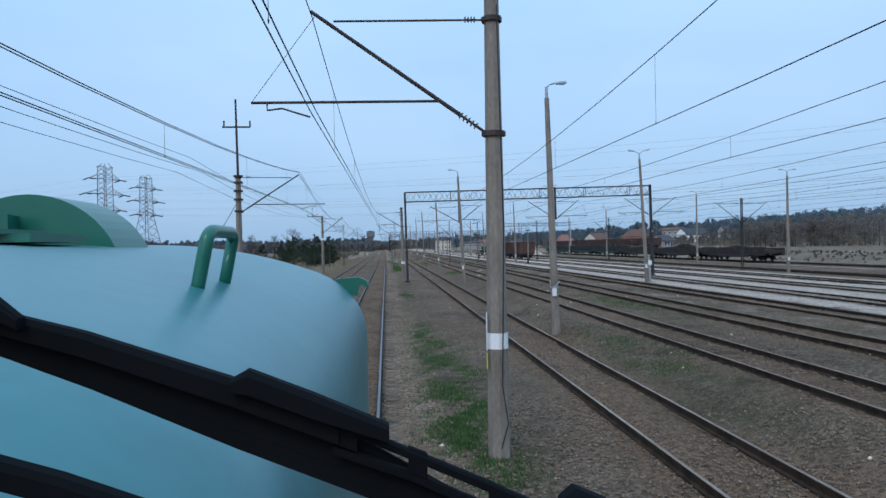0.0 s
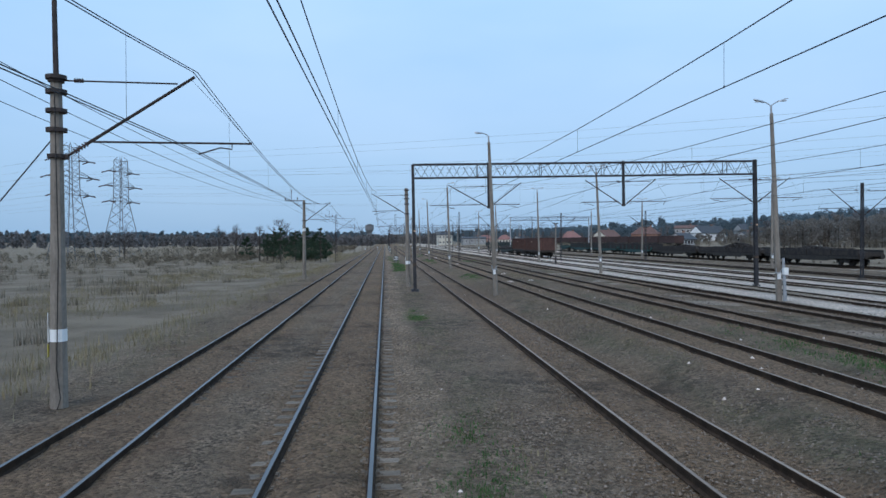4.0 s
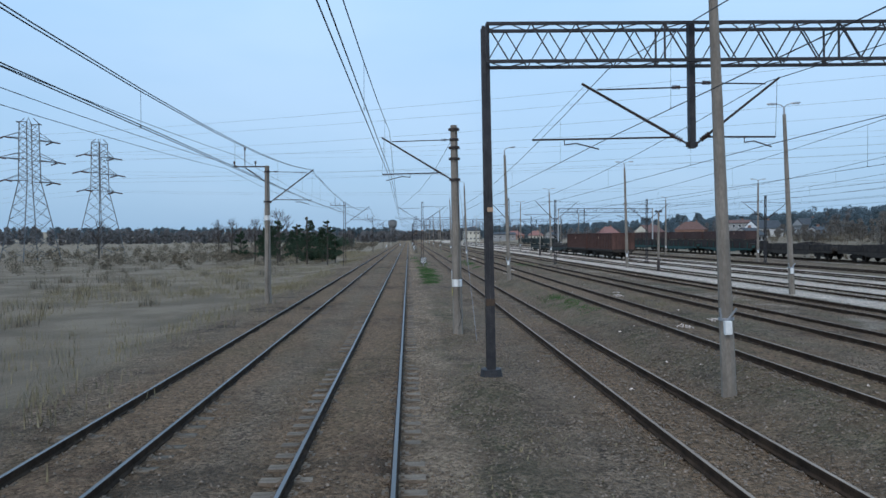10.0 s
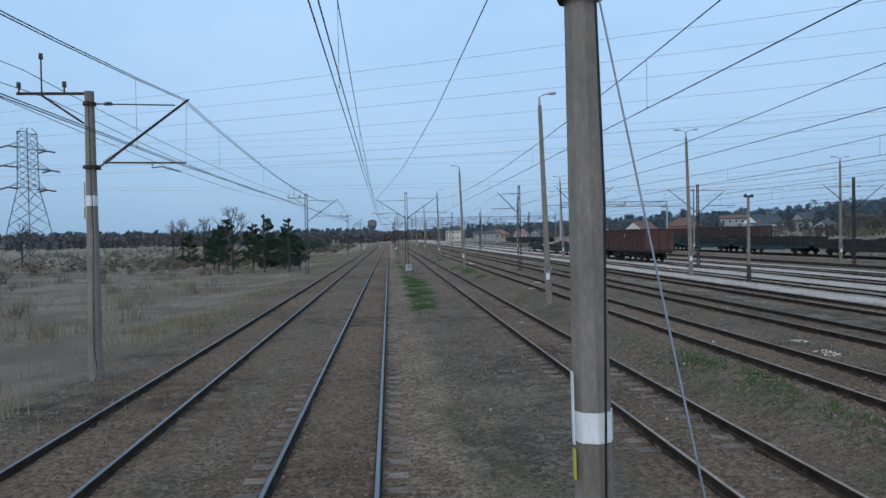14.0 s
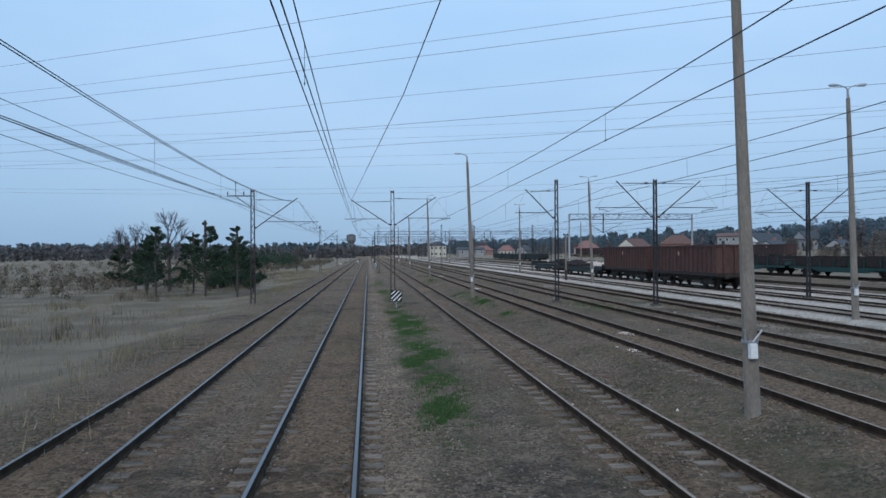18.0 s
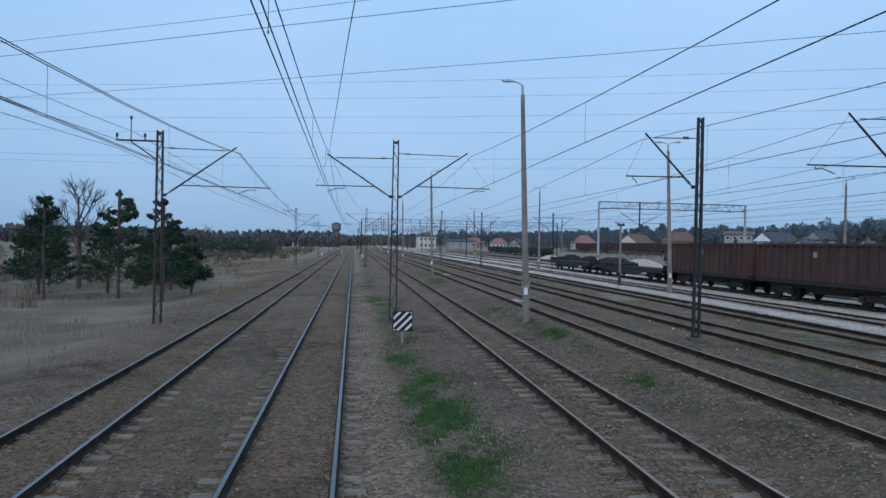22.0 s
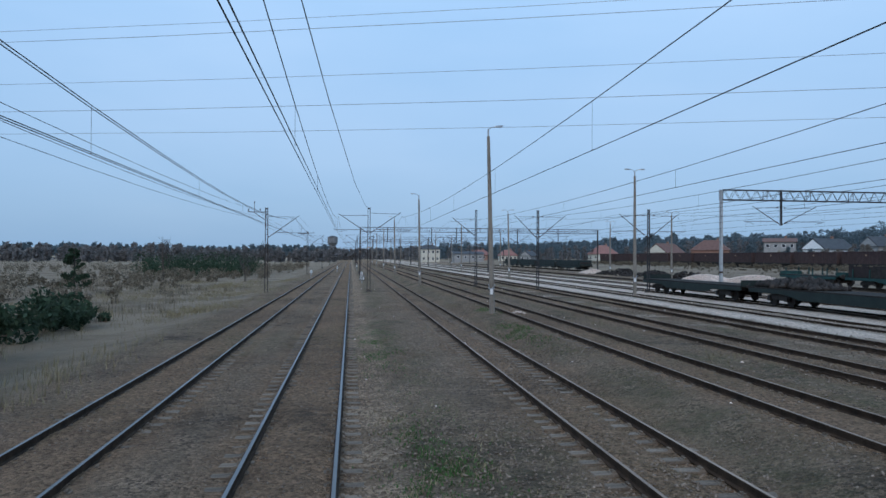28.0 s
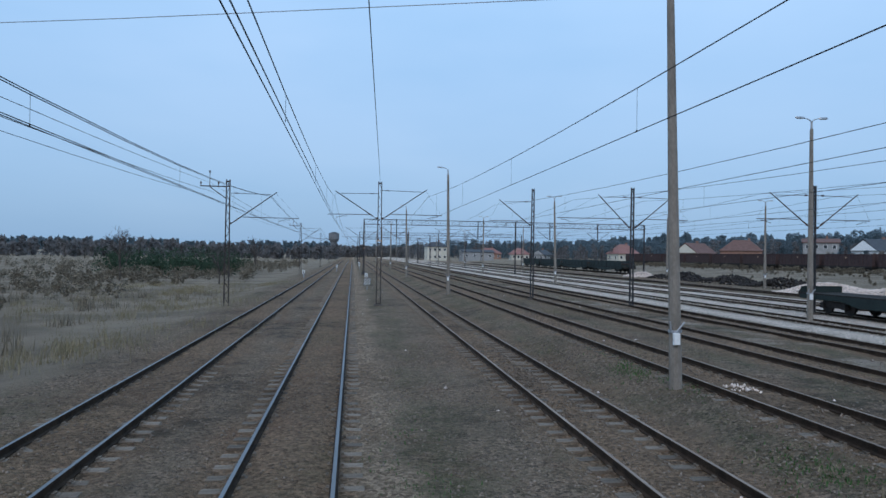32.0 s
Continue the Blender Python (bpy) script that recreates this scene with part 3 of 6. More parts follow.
def lattice_post(parent, h, w0, w1, mat, depth=0.22, at=0.0, z0=0.0, leg_w=0.03, single=True):
    """Two channels with zigzag lacing, as parts of a mast."""
    for s in (-1, 1):
        leg = Shape()
        for d in (-depth / 2, depth / 2):
            leg.add([(at + s * w0 / 2 - leg_w, d - 0.02, z0), (at + s * w0 / 2 + leg_w, d - 0.02, z0), (at + s * w0 / 2 + leg_w, d + 0.02, z0), (at + s * w0 / 2 - leg_w, d + 0.02, z0),
                     (at + s * w1 / 2 - leg_w * 0.8, d - 0.02, h), (at + s * w1 / 2 + leg_w * 0.8, d - 0.02, h), (at + s * w1 / 2 + leg_w * 0.8, d + 0.02, h), (at + s * w1 / 2 - leg_w * 0.8, d + 0.02, h)],
                    [(3, 2, 1, 0), (4, 5, 6, 7), (0, 1, 5, 4), (1, 2, 6, 5), (2, 3, 7, 6), (3, 0, 4, 7)])
        part("leg", leg, mat, parent)
    rest = Shape()
    n = int((h - z0) / 0.46)

    def lace(p, q, r):
        if single:
            part("lacing_bar", Shape().tube(p, q, r, n=4), mat, parent)
        else:
            rest.tube(p, q, r, n=4)

    for k in range(n):
        za, zb = z0 + (h - z0) * k / n, z0 + (h - z0) * (k + 1) / n
        wa, wb = w0 + (w1 - w0) * k / n, w0 + (w1 - w0) * (k + 1) / n
        s = 1 if k % 2 else -1
        for d in (-depth / 2, depth / 2):
            lace((at + s * wa / 2, d, za), (at - s * wb / 2, d, zb), 0.012)
        if not k % 3:
            for q in (-1, 1):
                lace((at + q * wa / 2, -depth / 2, za), (at + q * wa / 2, depth / 2, za), 0.012)
    for k in (0.02, 0.5, 0.985):
        w = w0 + (w1 - w0) * k
        part("batten_plate", Shape().box((at, 0, z0 + (h - z0) * k), (w, depth, 0.09)), mat, parent)
    if not single:
        part("lacing", rest, mat, parent)["kind"] = "stuff"


def concrete_post(parent, h, r0, r1, n=8, z0=-0.3):
    s = Shape()
    s.tube((0, 0, z0), (0, 0, h), r0, r1, n)
    part("pole", s, M_CONCRETE, parent)


def collar(parent, z, r):
    part("collar", Shape().tube((0, 0, z - 0.04), (0, 0, z + 0.04), r, r, 8), M_STEEL_RUST, parent)


def concrete_mast(x, y, z, h, arms, label, band=1.75, lean=0.0):
    m = thing("catenary_mast", label, "catenary mast", (x, y, z), group="catenary masts")
    m.matrix_world = pose(x, y, z, 0, lean, 0)
    concrete_post(m, h, 0.19, 0.12)
    wide = 0.19 - 0.07 * (band + 0.3) / (h + 0.3)
    part("white_band", Shape().tube((0, 0, band - 0.13), (0, 0, band + 0.13), wide + 0.009, wide + 0.007, 8), M_WHITE, m, "white painted plate bent round the post")
    part("side_strip", Shape().box((-wide - 0.012, -0.05, band + 0.16), (0.012, 0.06, 0.62)), M_WHITE, m, "narrow white strip on the side of the post")
    part("yellow_mark", Shape().box((-wide - 0.014, -0.06, band - 0.32), (0.01, 0.07, 0.26)), M_YELLOW, m, "worn yellow paint mark")
    for arm in arms:
        collar(m, arm["z0"], 0.2)
        collar(m, arm["z_top"] - 0.06, 0.17)
        cantilever(m, **{k: v for k, v in arm.items()})
    part("earth_wire", Shape().path([(0.05, -0.2, h * 0.97), (0.1, -0.21, h * 0.5), (0.04, -0.2, 1.2), (0.12, -0.22, 0.6), (0.0, -0.22, 0.2)], 0.012, 4), M_WIRE, m)
    return m


def lattice_mast(x, y, z, h, arms, label, mat=None, bracket=False, wide=0.29):
    m = thing("catenary_mast", label, "catenary mast", (x, y, z), group="catenary masts")
    mat = mat or M_STEEL_RUST
    lattice_post(m, h, wide, wide * 0.72, mat, wide * 0.5, single=y < 215)
    part("footing", Shape().box((0, 0, -0.05), (0.62, 0.5, 0.36), 0, 0.85), M_FOOTING, m, "dirty concrete footing")
    for arm in arms:
        cantilever(m, **arm)
    if bracket:
        feeder_bracket(m, h)
    return m


def feeder_bracket(m, h):
    z = h - 0.45
    part("feeder_arm", Shape().tube((0.1, 0, z), (-1.75, 0, z), 0.04, n=5).tube((-0.15, 0, z - 0.75), (-1.15, 0, z - 0.05), 0.03, n=5), M_STEEL_RUST, m)
    for k, hh in ((-1.7, 0.28), (-1.15, 1.0), (-0.6, 0.3)):
        part("feeder_pin", Shape().tube((k, 0, z), (k, 0, z + hh), 0.022, n=5).tube((k, 0, z + hh - 0.14), (k, 0, z + hh), 0.055, 0.05, 8), M_INSUL, m)


def street_lamp(x, y, z, h, double, label, turn=0.0, heads=None, lean=0.0, vee=0.04):
    """A slim pole that leans by some degrees towards +x, with one or two heads on bent arms and a fuse box at its foot."""
    m = thing("yard_lamp", label, "yard lamp", (x, y, z), turn, group="yard lamps")
    m.matrix_world = pose(x, y, z, 0, lean, 0) @ pose(0, 0, 0, 0, 0, turn)
    concrete_post(m, h - 0.5, 0.16, 0.085, 10)
    part("spigot", Shape().tube((0, 0, h - 0.9), (0, 0, h - 0.1), 0.06, 0.05, 8), M_GALV, m)
    for s in ((-1, 1) if double else (heads or 1,)):
        up = vee if double else 0.06
        part("lamp_arm", Shape().path([(0, 0, h - 0.3), (s * 0.03, 0, h - 0.1), (s * 0.16, 0, h), (s * 0.42, 0, h + 0.05 + up * 0.4)], 0.026, 6), M_GALV, m)
        head = Shape()
        vs = []
        for a, w in ((0.36, 0.04), (0.46, 0.085), (0.68, 0.1), (0.84, 0.075), (0.9, 0.03)):
            rise = h + 0.03 + up * (a - 0.3) * 1.6
            vs += [(s * a, -w, rise), (s * a, w, rise), (s * a, w * 0.6, rise + 0.03 + w * 0.5), (s * a, -w * 0.6, rise + 0.03 + w * 0.5)]
        fs = []
        for i in range(4):
            o = 4 * i
            fs += [(o + k, o + (k + 1) % 4, o + 4 + (k + 1) % 4, o + 4 + k) for k in range(4)]
        head.add(vs, fs + [(0, 1, 2, 3), (16, 19, 18, 17)])
        lum = part("luminaire", head, M_GALV, m, "grey street lamp head")
        part("lens", Shape().box((s * 0.64, 0, h + 0.03 + up * 0.5 - 0.012), (0.34, 0.13, 0.035), 0, 1.0), M_LENS, lum, "milky lamp glass")
    back = math.radians(turn)
    at = lambda u, v, w: (u * math.cos(back) + v * math.sin(back), -u * math.sin(back) + v * math.cos(back), w)
    box = part("fuse_box", Shape().box(at(-0.05, -0.19, 1.3), (0.15, 0.09, 0.28), -back), M_WHITE, m, "white fuse box on the pole")
    part("fuse_box_door", Shape().box(at(-0.05, -0.24, 1.3), (0.12, 0.012, 0.23), -back), M_WHITE, box)
    part("bracket_arm", Shape().tube(at(-0.04, -0.17, 1.46), at(0.15, -0.2, 1.7), 0.022, n=5), M_GALV, m, "pale bent bracket arm")
    part("bracket_arm", Shape().tube(at(-0.17, -0.15, 1.48), at(-0.2, -0.18, 1.72), 0.022, n=5), M_GALV, m, "pale bent bracket arm")
    part("pole_strap", Shape().tube((0, 0, 1.44), (0, 0, 1.5), 0.165, 0.165, 10), M_GALV, m)
    return m


def gantry(x0, x1, y, z, h, drops, posts_at, mat, label, depth=0.85, silver=None, rise=0.0):
    """A portal of lattice posts and a boxed truss, with drop posts that hold brackets on both sides."""
    g = thing("catenary_gantry", label, "catenary gantry", (0, y, z))
    if rise:
        g.matrix_world = pose(0, y, z - x0 * math.sin(radians(rise)), 0, -rise, 0)
    for px_ in posts_at:
        lattice_post(g, h, 0.1, 0.09, silver or mat, 0.24, px_, leg_w=0.05, single=y < 215)
        part("marking_band", Shape().box((px_ + 0.03, -0.145, 4.07), (0.13, 0.02, 0.1)), M_ORANGE, g, "faded pale orange marking band")
        part("rusty_patch", Shape().box((px_, -0.005, 1.95), (0.215, 0.29, 0.16)), M_PLATE, g, "rust-brown patch on the post")
        part("footing", Shape().tube((px_, 0, -0.3), (px_, 0, 0.14 if px_ > 2 else 0.4), 0.36, 0.24, 10), M_CONCRETE if silver else mat, g)
    for zz in (h - depth, h):
        for d in (-0.3, 0.3):
            part("chord", Shape().box(((x0 + x1) / 2, d, zz), (x1 - x0, 0.06, 0.07)), mat, g)
    n = int((x1 - x0) / 0.5)
    rest = Shape()

    def brace(p, q, r):
        if y < 215:
            part("brace", Shape().tube(p, q, r, n=4), mat, g)
        else:
            rest.tube(p, q, r, n=4)

    for k in range(n):
        xa, xb = x0 + (x1 - x0) * k / n, x0 + (x1 - x0) * (k + 1) / n
        up = k % 2
        brace((xa, -0.3, h - depth * up), (xb, -0.3, h - depth * (1 - up)), 0.02)
        brace((xa, 0.3, h - depth * (1 - up)), (xb, 0.3, h - depth * up), 0.017)
        s = 0.3 if up else -0.3
        brace((xa, -s, h), (xb, s, h), 0.014)
        brace((xa, s, h - depth), (xb, -s, h - depth), 0.014)
        if k % 8 == 0:
            for d in (-0.3, 0.3):
                brace((xa, d, h - depth), (xa, d, h), 0.026)
    if y >= 215:
        part("lacing", rest, mat, g)["kind"] = "stuff"
    for dx, bottom, arms in drops:
        part("drop_post", Shape().box((dx, 0, (h + bottom) / 2 + 0.05), (0.14, 0.16, h - bottom + 0.1)), mat, g)
        for arm in arms:
            cantilever(g, **arm)
    return g


def arm(x0, z0, side, track_x, z_top=6.95, z_con=5.35, span=0.9, tip=None, con=None, end=None, start=None):
    """A bracket's numbers: without tip, con and end it reaches over the track's middle."""
    con = track_x + side * 0.05 if con is None else con
    end = track_x + side * span if end is None else end
    return dict(x0=x0, z0=z0, side=side, tip_x=con if tip is None else tip, z_top=z_top, z_con=z_con, con_x=con, end_x=end, in_x=end - side * 0.25 if start is None else start)


T0, T1, T2, T3, T4, T5, T6, T7, T8 = TRACK_X
# right-hand row between the main line and the siding
concrete_mast(1.8, 11.7, -0.15, 7.6, [arm(0, 5.32, -1, T1, 7.25, 5.6, tip=-2.85, con=-2.97, end=-3.9)], "tall grey concrete mast beside the main line", 1.93)
m2 = concrete_mast(1.77, 73.45, -0.15, 7.5, [arm(0, 5.55, -1, T1, 7.05, 5.55, tip=-2.5, con=-2.46, end=-2.6, start=-1.6)], "tall grey concrete mast beside the main line with stay wires", 1.85, -1.0)
for zz in (6.3, 6.7, 7.35):
    collar(m2, zz, 0.2)
part("stay_wire", Shape().tube((0.1, 0, 5.9), (0.5, -1.9, 0.0), 0.009, n=4), M_WIRE_THIN, m2)
for yy, hh in ((138.6, 7.95), (210.0, 8.3), (276.0, 8.3)):
    up = hh - 7.95
    m = lattice_mast(1.75, yy, -0.15, hh, [arm(-0.15, 5.5 + up, -1, T1, 7.2 + up, 5.65 + up / 2, tip=-2.86, con=-2.88, end=-3.4, start=-2.2), arm(0.15, 5.5 + up, 1, T2, 7.42 + up, 5.7 + up / 2, tip=3.05, con=3.17, end=4.15)], "dark rusted lattice mast with brackets to both sides")
    part("orange_band", Shape().box((0, 0, 4.35), (0.32, 0.25, 0.08)), M_ORANGE, m, "faded orange marking band")
# left-hand row beyond the second main track
lm1 = concrete_mast(-6.85, 34.4, -0.5, 7.2, [arm(0.1, 5.65, 1, T0, 7.3, 5.7, tip=2.76, con=2.9, end=4.02, start=3.6)], "brown concrete mast with a steel extension and cross-arm", 1.9)
part("extension_pole", Shape().tube((0, 0, 7.2), (-0.05, 0, 10.9), 0.06, 0.045, 8), M_STEEL_RUST, lm1)
part("cross_arm", Shape().box((-0.03, 0, 9.6), (1.3, 0.06, 0.07)).tube((-0.6, 0, 9.6), (-0.6, 0, 9.9), 0.04).tube((0.6, 0, 9.6), (0.6, 0, 9.9), 0.04), M_STEEL_RUST, lm1)
for zz in (6.2, 6.6, 7.0, 7.3):
    collar(lm1, zz, 0.22)
part("stay_wire", Shape().tube((-0.1, 0, 6.0), (-2.6, -4.0, 0.2), 0.014, n=4), M_WIRE, lm1)
lm2 = concrete_mast(-7.45, 86.1, -0.5, 7.65, [arm(0.1, 5.75, 1, T0, 7.4, 5.6, tip=2.38, con=2.2, end=2.34, start=1.5)], "grey concrete mast with a feeder bracket", 4.9)
feeder_bracket(lm2, 8.05)
for yy, hh in ((138.4, 8.3), (209.5, 8.45), (275.0, 8.4)):
    lattice_mast(-8.0, yy, -0.5, hh, [arm(0.15, 5.65, 1, T0, 7.65, 5.8, tip=3.0, con=3.2, end=4.5, start=3.9)], "rusted lattice mast with a feeder bracket over the heath", bracket=True)
# yard masts
lattice_mast(11.6, 130.6, 0.2, 7.6, [arm(-0.15, 5.25, -1, T3, 6.95, 5.3, tip=-1.9, con=-2.2, end=-2.6)], "dark steel lattice mast with one bracket", M_STEEL, wide=0.21)
lattice_mast(12.8, 212.4, 0.2, 8.0, [arm(-0.15, 5.4, -1, T3, 7.1, 5.4, tip=-2.4, con=-2.8, end=-3.2)], "dark steel lattice mast with one bracket", M_STEEL, wide=0.21)
for xx, yy, hh in ((16.2, 126.4, 7.2), (17.6, 205.8, 7.6)):
    lattice_mast(xx, yy, 0.2, hh, [arm(-0.15, 5.1, -1, T4 - xx, 7.05, 5.35, tip=-2.2), arm(0.15, 5.1, 1, T5 - xx, 7.05, 5.35, tip=2.6, con=2.7, end=3.7)], "dark steel lattice mast with brackets to both sides", M_STEEL, wide=0.21)
for xx, yy, hh in ((26.2, 200.2, 7.4), (27.6, 129.8, 7.4), (36.3, 70.8, 7.4), (40.0, 126.5, 7.6)):
    lattice_mast(xx, yy, 0.25, hh, [arm(-0.15, 5.0, -1, -2.6, 6.9, 5.2, 0.9), arm(0.15, 5.0, 1, 2.6, 6.9, 5.2, 0.9)], "dark steel lattice mast among the freight tracks", M_STEEL, wide=0.21)
gantry(1.9, 24.35, 64.15, -0.1, 8.25, [
    (6.7, 5.42, [arm(6.7, 5.52, -1, T2, 6.9, 5.42, tip=4.2, con=4.5, end=2.95, start=3.7), arm(6.7, 5.52, 1, T3, 7.0, 5.42, tip=8.75, con=8.6, end=8.7, start=7.95)]),
    (15.5, 5.42, [arm(15.5, 5.52, -1, T4, 7.1, 5.47, 0.9, tip=13.05), arm(15.5, 5.52, 1, T5, 7.1, 5.47, 0.4, tip=17.6)]),
    (24.35, 5.0, [arm(24.35, 5.52, -1, T6, 7.1, 5.57, 0.9, tip=22.0, con=22.2, end=21.3), arm(24.35, 5.52, 1, T7, 7.1, 5.57, 0.4, tip=26.7, con=26.9, end=27.6)])], (1.9, 24.35), M_STEEL, "black steel portal gantry spanning the sidings", rise=0.9)
gantry(31.4, 51.5, 197.2, 0.2, 9.0, [(36.9, 6.0, [arm(36.9, 6.1, -1, 34.4, 7.6, 6.1, 0.9), arm(36.9, 6.1, 1, 40.0, 7.6, 6.1, 0.9)])], (31.4, 51.5), M_STEEL, "portal gantry with silver posts over the freight yard", silver=M_SILVER)
gantry(1.8, 50.4, 282.0, 0.0, 9.05, [(k, 6.2, [arm(k, 6.2, -1, k - 2.2, 7.7, 6.2, 0.8), arm(k, 6.2, 1, k + 2.2, 7.7, 6.2, 0.8)]) for k in (7.2, 16.0, 21.0, 33.5, 42.0)], (1.8, 27.5, 50.4), M_STEEL, "long black portal gantry across the whole yard")
gantry(1.9, 50.0, 372.0, 0.0, 9.6, [(k, 6.4, []) for k in (7.2, 16.0, 25.0, 33.5)], (1.9, 25.0, 50.0), M_STEEL, "distant portal gantry across the yard")
gantry(1.9, 50.0, 440.0, 0.0, 9.6, [(k, 6.4, []) for k in (9.0, 18.0, 29.5)], (1.9, 25.0, 50.0), M_STEEL, "distant portal gantry across the yard")

for yy, xx, hh, tt, ll in ((26.0, 6.18, 9.15, 20, -1.3), (62.6, 6.8, 9.85, 190, -2.5), (100.4, 7.42, 9.8, 15, -2.0), (137.2, 7.32, 10.15, 180, -2.1), (178.6, 7.83, 10.5, 10, -1.6), (219.0, 7.65, 10.2, 185, -1.0), (262.0, 7.5, 10.0, 180, -1.0), (305.0, 7.5, 10.0, 180, 0.0)):
    street_lamp(xx, yy, 0.28 if yy < 30 else 0.12, hh - (0.23 if yy < 30 else 0.07), False, "slim concrete yard lamp with a single grey head", tt, lean=ll)
for yy, xx, hh, ll in ((53.5, 19.85, 10.0, -2.6), (84.5, 20.15, 10.0, -2.8), (116.6, 21.25, 10.3, -1.6), (153.6, 21.22, 10.2, -2.0), (196.2, 23.3, 10.4, -0.2), (240.0, 22.5, 9.8, -1.5), (285.0, 22.5, 9.8, 0.0)):
    street_lamp(xx, yy, 0.2, hh, True, "slim concrete yard lamp with two grey heads", lean=ll, vee=0.18 if yy < 60 else 0.03)
for yy, xx in ((64.6, 37.6), (92.0, 41.0), (128.8, 40.3), (166.0, 43.0), (236.0, 45.0), (263.0, 46.0)):
    street_lamp(xx, yy, 0.2, 9.6, True, "slim concrete yard lamp with two grey heads")


for xx, yy, hh in ((1.75, 345.0, 8.3), (1.75, 415.0, 8.3), (-8.0, 345.0, 8.3), (-8.0, 415.0, 8.3), (12.8, 330.0, 7.8), (17.6, 326.0, 7.6), (26.5, 330.0, 7.6), (12.8, 404.0, 7.8), (22.0, 404.0, 7.6)):
    lattice_mast(xx, yy, -0.1 if xx < 6 else 0.2, hh, [arm(-0.15, 5.5, -1, -2.6, hh - 0.7, 5.6), arm(0.15, 5.5, 1, 2.9, hh - 0.7, 5.6)] if xx > 0 else [arm(0.15, 5.65, 1, 3.0, 7.5, 5.7)], "far dark lattice mast above the tracks", M_STEEL)
for xx, yy in ((14.5, 350.0), (7.5, 350.0), (22.5, 330.0), (31.0, 360.0), (38.0, 320.0), (7.5, 395.0), (15.5, 420.0), (30.0, 420.0)):
    street_lamp(xx, yy, 0.1, 10.0, xx > 20, "far slim concrete yard lamp", 180)


def horn_post(x, y, z, h, label, horns=True):
    p = thing("loudspeaker_post", label, "loudspeaker post", (x, y, z), group="loudspeaker posts")
    part("post", Shape().tube((0, 0, -0.2), (0, 0, h), 0.11, 0.08, 8), M_CONCRETE, p)
    part("sleeve", Shape().tube((0, 0, 0.0), (0, 0, 1.1), 0.135, 0.125, 8), M_STEEL_RUST, p)
    for s in (-1, 1) if horns else ():
        part("horn", Shape().tube((0, 0, h + 0.05), (s * 0.26, -0.12, h + 0.1), 0.045, 0.12, 10), M_STEEL, p, "dark grey loudspeaker horn")


stub = thing("cable_post", "short pale post with a white cable box beside a lamp", "cable post", (20.0, 53.2, 0.22))
part("post", Shape().tube((0, 0, -0.2), (-0.12, 0, 2.2), 0.09, 0.07, 8), M_GALV, stub)
part("cable_box", Shape().box((-0.06, -0.1, 1.55), (0.24, 0.16, 0.34)), M_WHITE, stub, "white cable box")
horn_post(21.9, 109.7, 0.22, 5.2, "short brown post carrying two loudspeaker horns")
horn_post(21.2, 162.8, 0.22, 4.85, "short grey-brown post with a rusty sleeve and small horns")


# ---- overhead wires ----
def wire_path(pts, r, shape=None):
    s = shape or Shape()
    return s.path(pts, r, 4)


def overhead(track_x, z, supports, z_con, z_mes, label, twin=False, r=0.009, at=(), sag=0.45, gaps=(), double=False):
    """Contact wire, messenger sagging between supports, and droppers. at: the wires' places at the first supports; gaps: the wires' distance at the middle of the first spans."""
    line = thing("overhead_line", label, "overhead line", group="overhead lines")
    zig = [at[k] if k < len(at) else track_x + (0.18 if k % 2 else -0.18) for k in range(len(supports))]
    for off in ((-0.045, 0.045) if twin else (0.0,)):
        part("contact_wire", wire_path([(x + off, y, z + z_con) for x, y in zip(zig, supports)], r), M_WIRE, line)
    pts = []
    for k in range(len(supports) - 1):
        ya, yb = supports[k], supports[k + 1]
        n = 14
        for q in range(n + (k == len(supports) - 2)):
            u = q / n
            x = zig[k] + (zig[k + 1] - zig[k]) * u
            low = (z_mes - z_con - (gaps[k] if k < len(gaps) else sag)) * 4 * u * (1 - u)
            pts.append((x, ya + (yb - ya) * u, z + z_mes - low))
            if q % 2 and -5 < ya + (yb - ya) * u < 300:
                part("dropper", Shape().tube((x, ya + (yb - ya) * u, z + z_con - 0.02), (x, ya + (yb - ya) * u, z + z_mes - low), 0.004, n=3).box((x, ya + (yb - ya) * u, z + z_con + 0.01), (0.014, 0.03, 0.03)), M_WIRE, line)
    for off in ((-0.04, 0.04) if double else (0.0,)):
        part("messenger_wire", wire_path([(x + off, y, w) for x, y, w in pts], r * 1.05), M_WIRE, line)
    return line


overhead(T1, 0, [-53, 11.7, 73.3, 138.6, 210, 276, 345, 415], 5.55, 7.1, "twin contact wire and messenger over the main line", True, at=(-0.7, -1.12, -0.65, -1.1, -1.22, -0.9))
overhead(T0, 0, [-20, 34.4, 86.1, 138.4, 209.5, 275, 345, 415], 5.27, 6.95, "contact wire and messenger over the second track", True, at=(-5.2, -4.0, -5.15, -4.8, -5.3), sag=0.6, gaps=(0.58, 0.62, 0.76, 0.5), double=True)
overhead(T2, 0, [-58, 9.5, 64.15, 138.6, 210, 276, 345, 415], 5.61, 7.2, "contact wire and messenger over the first siding", at=(5.0, 5.25, 4.62, 5.06, 4.95), sag=0.7, gaps=(0.7, 0.58, 0.54, 0.78, 0.7))
overhead(T3, 0, [-8, 64.15, 130.6, 212.4, 282, 372], 5.47, 6.95, "contact wire and messenger over a siding", at=(9.1, 8.4, 9.5, 10.0))
overhead(T4, 0, [-8, 64.15, 126.4, 205.8, 282, 372], 5.4, 6.95, "contact wire and messenger over a yard track")
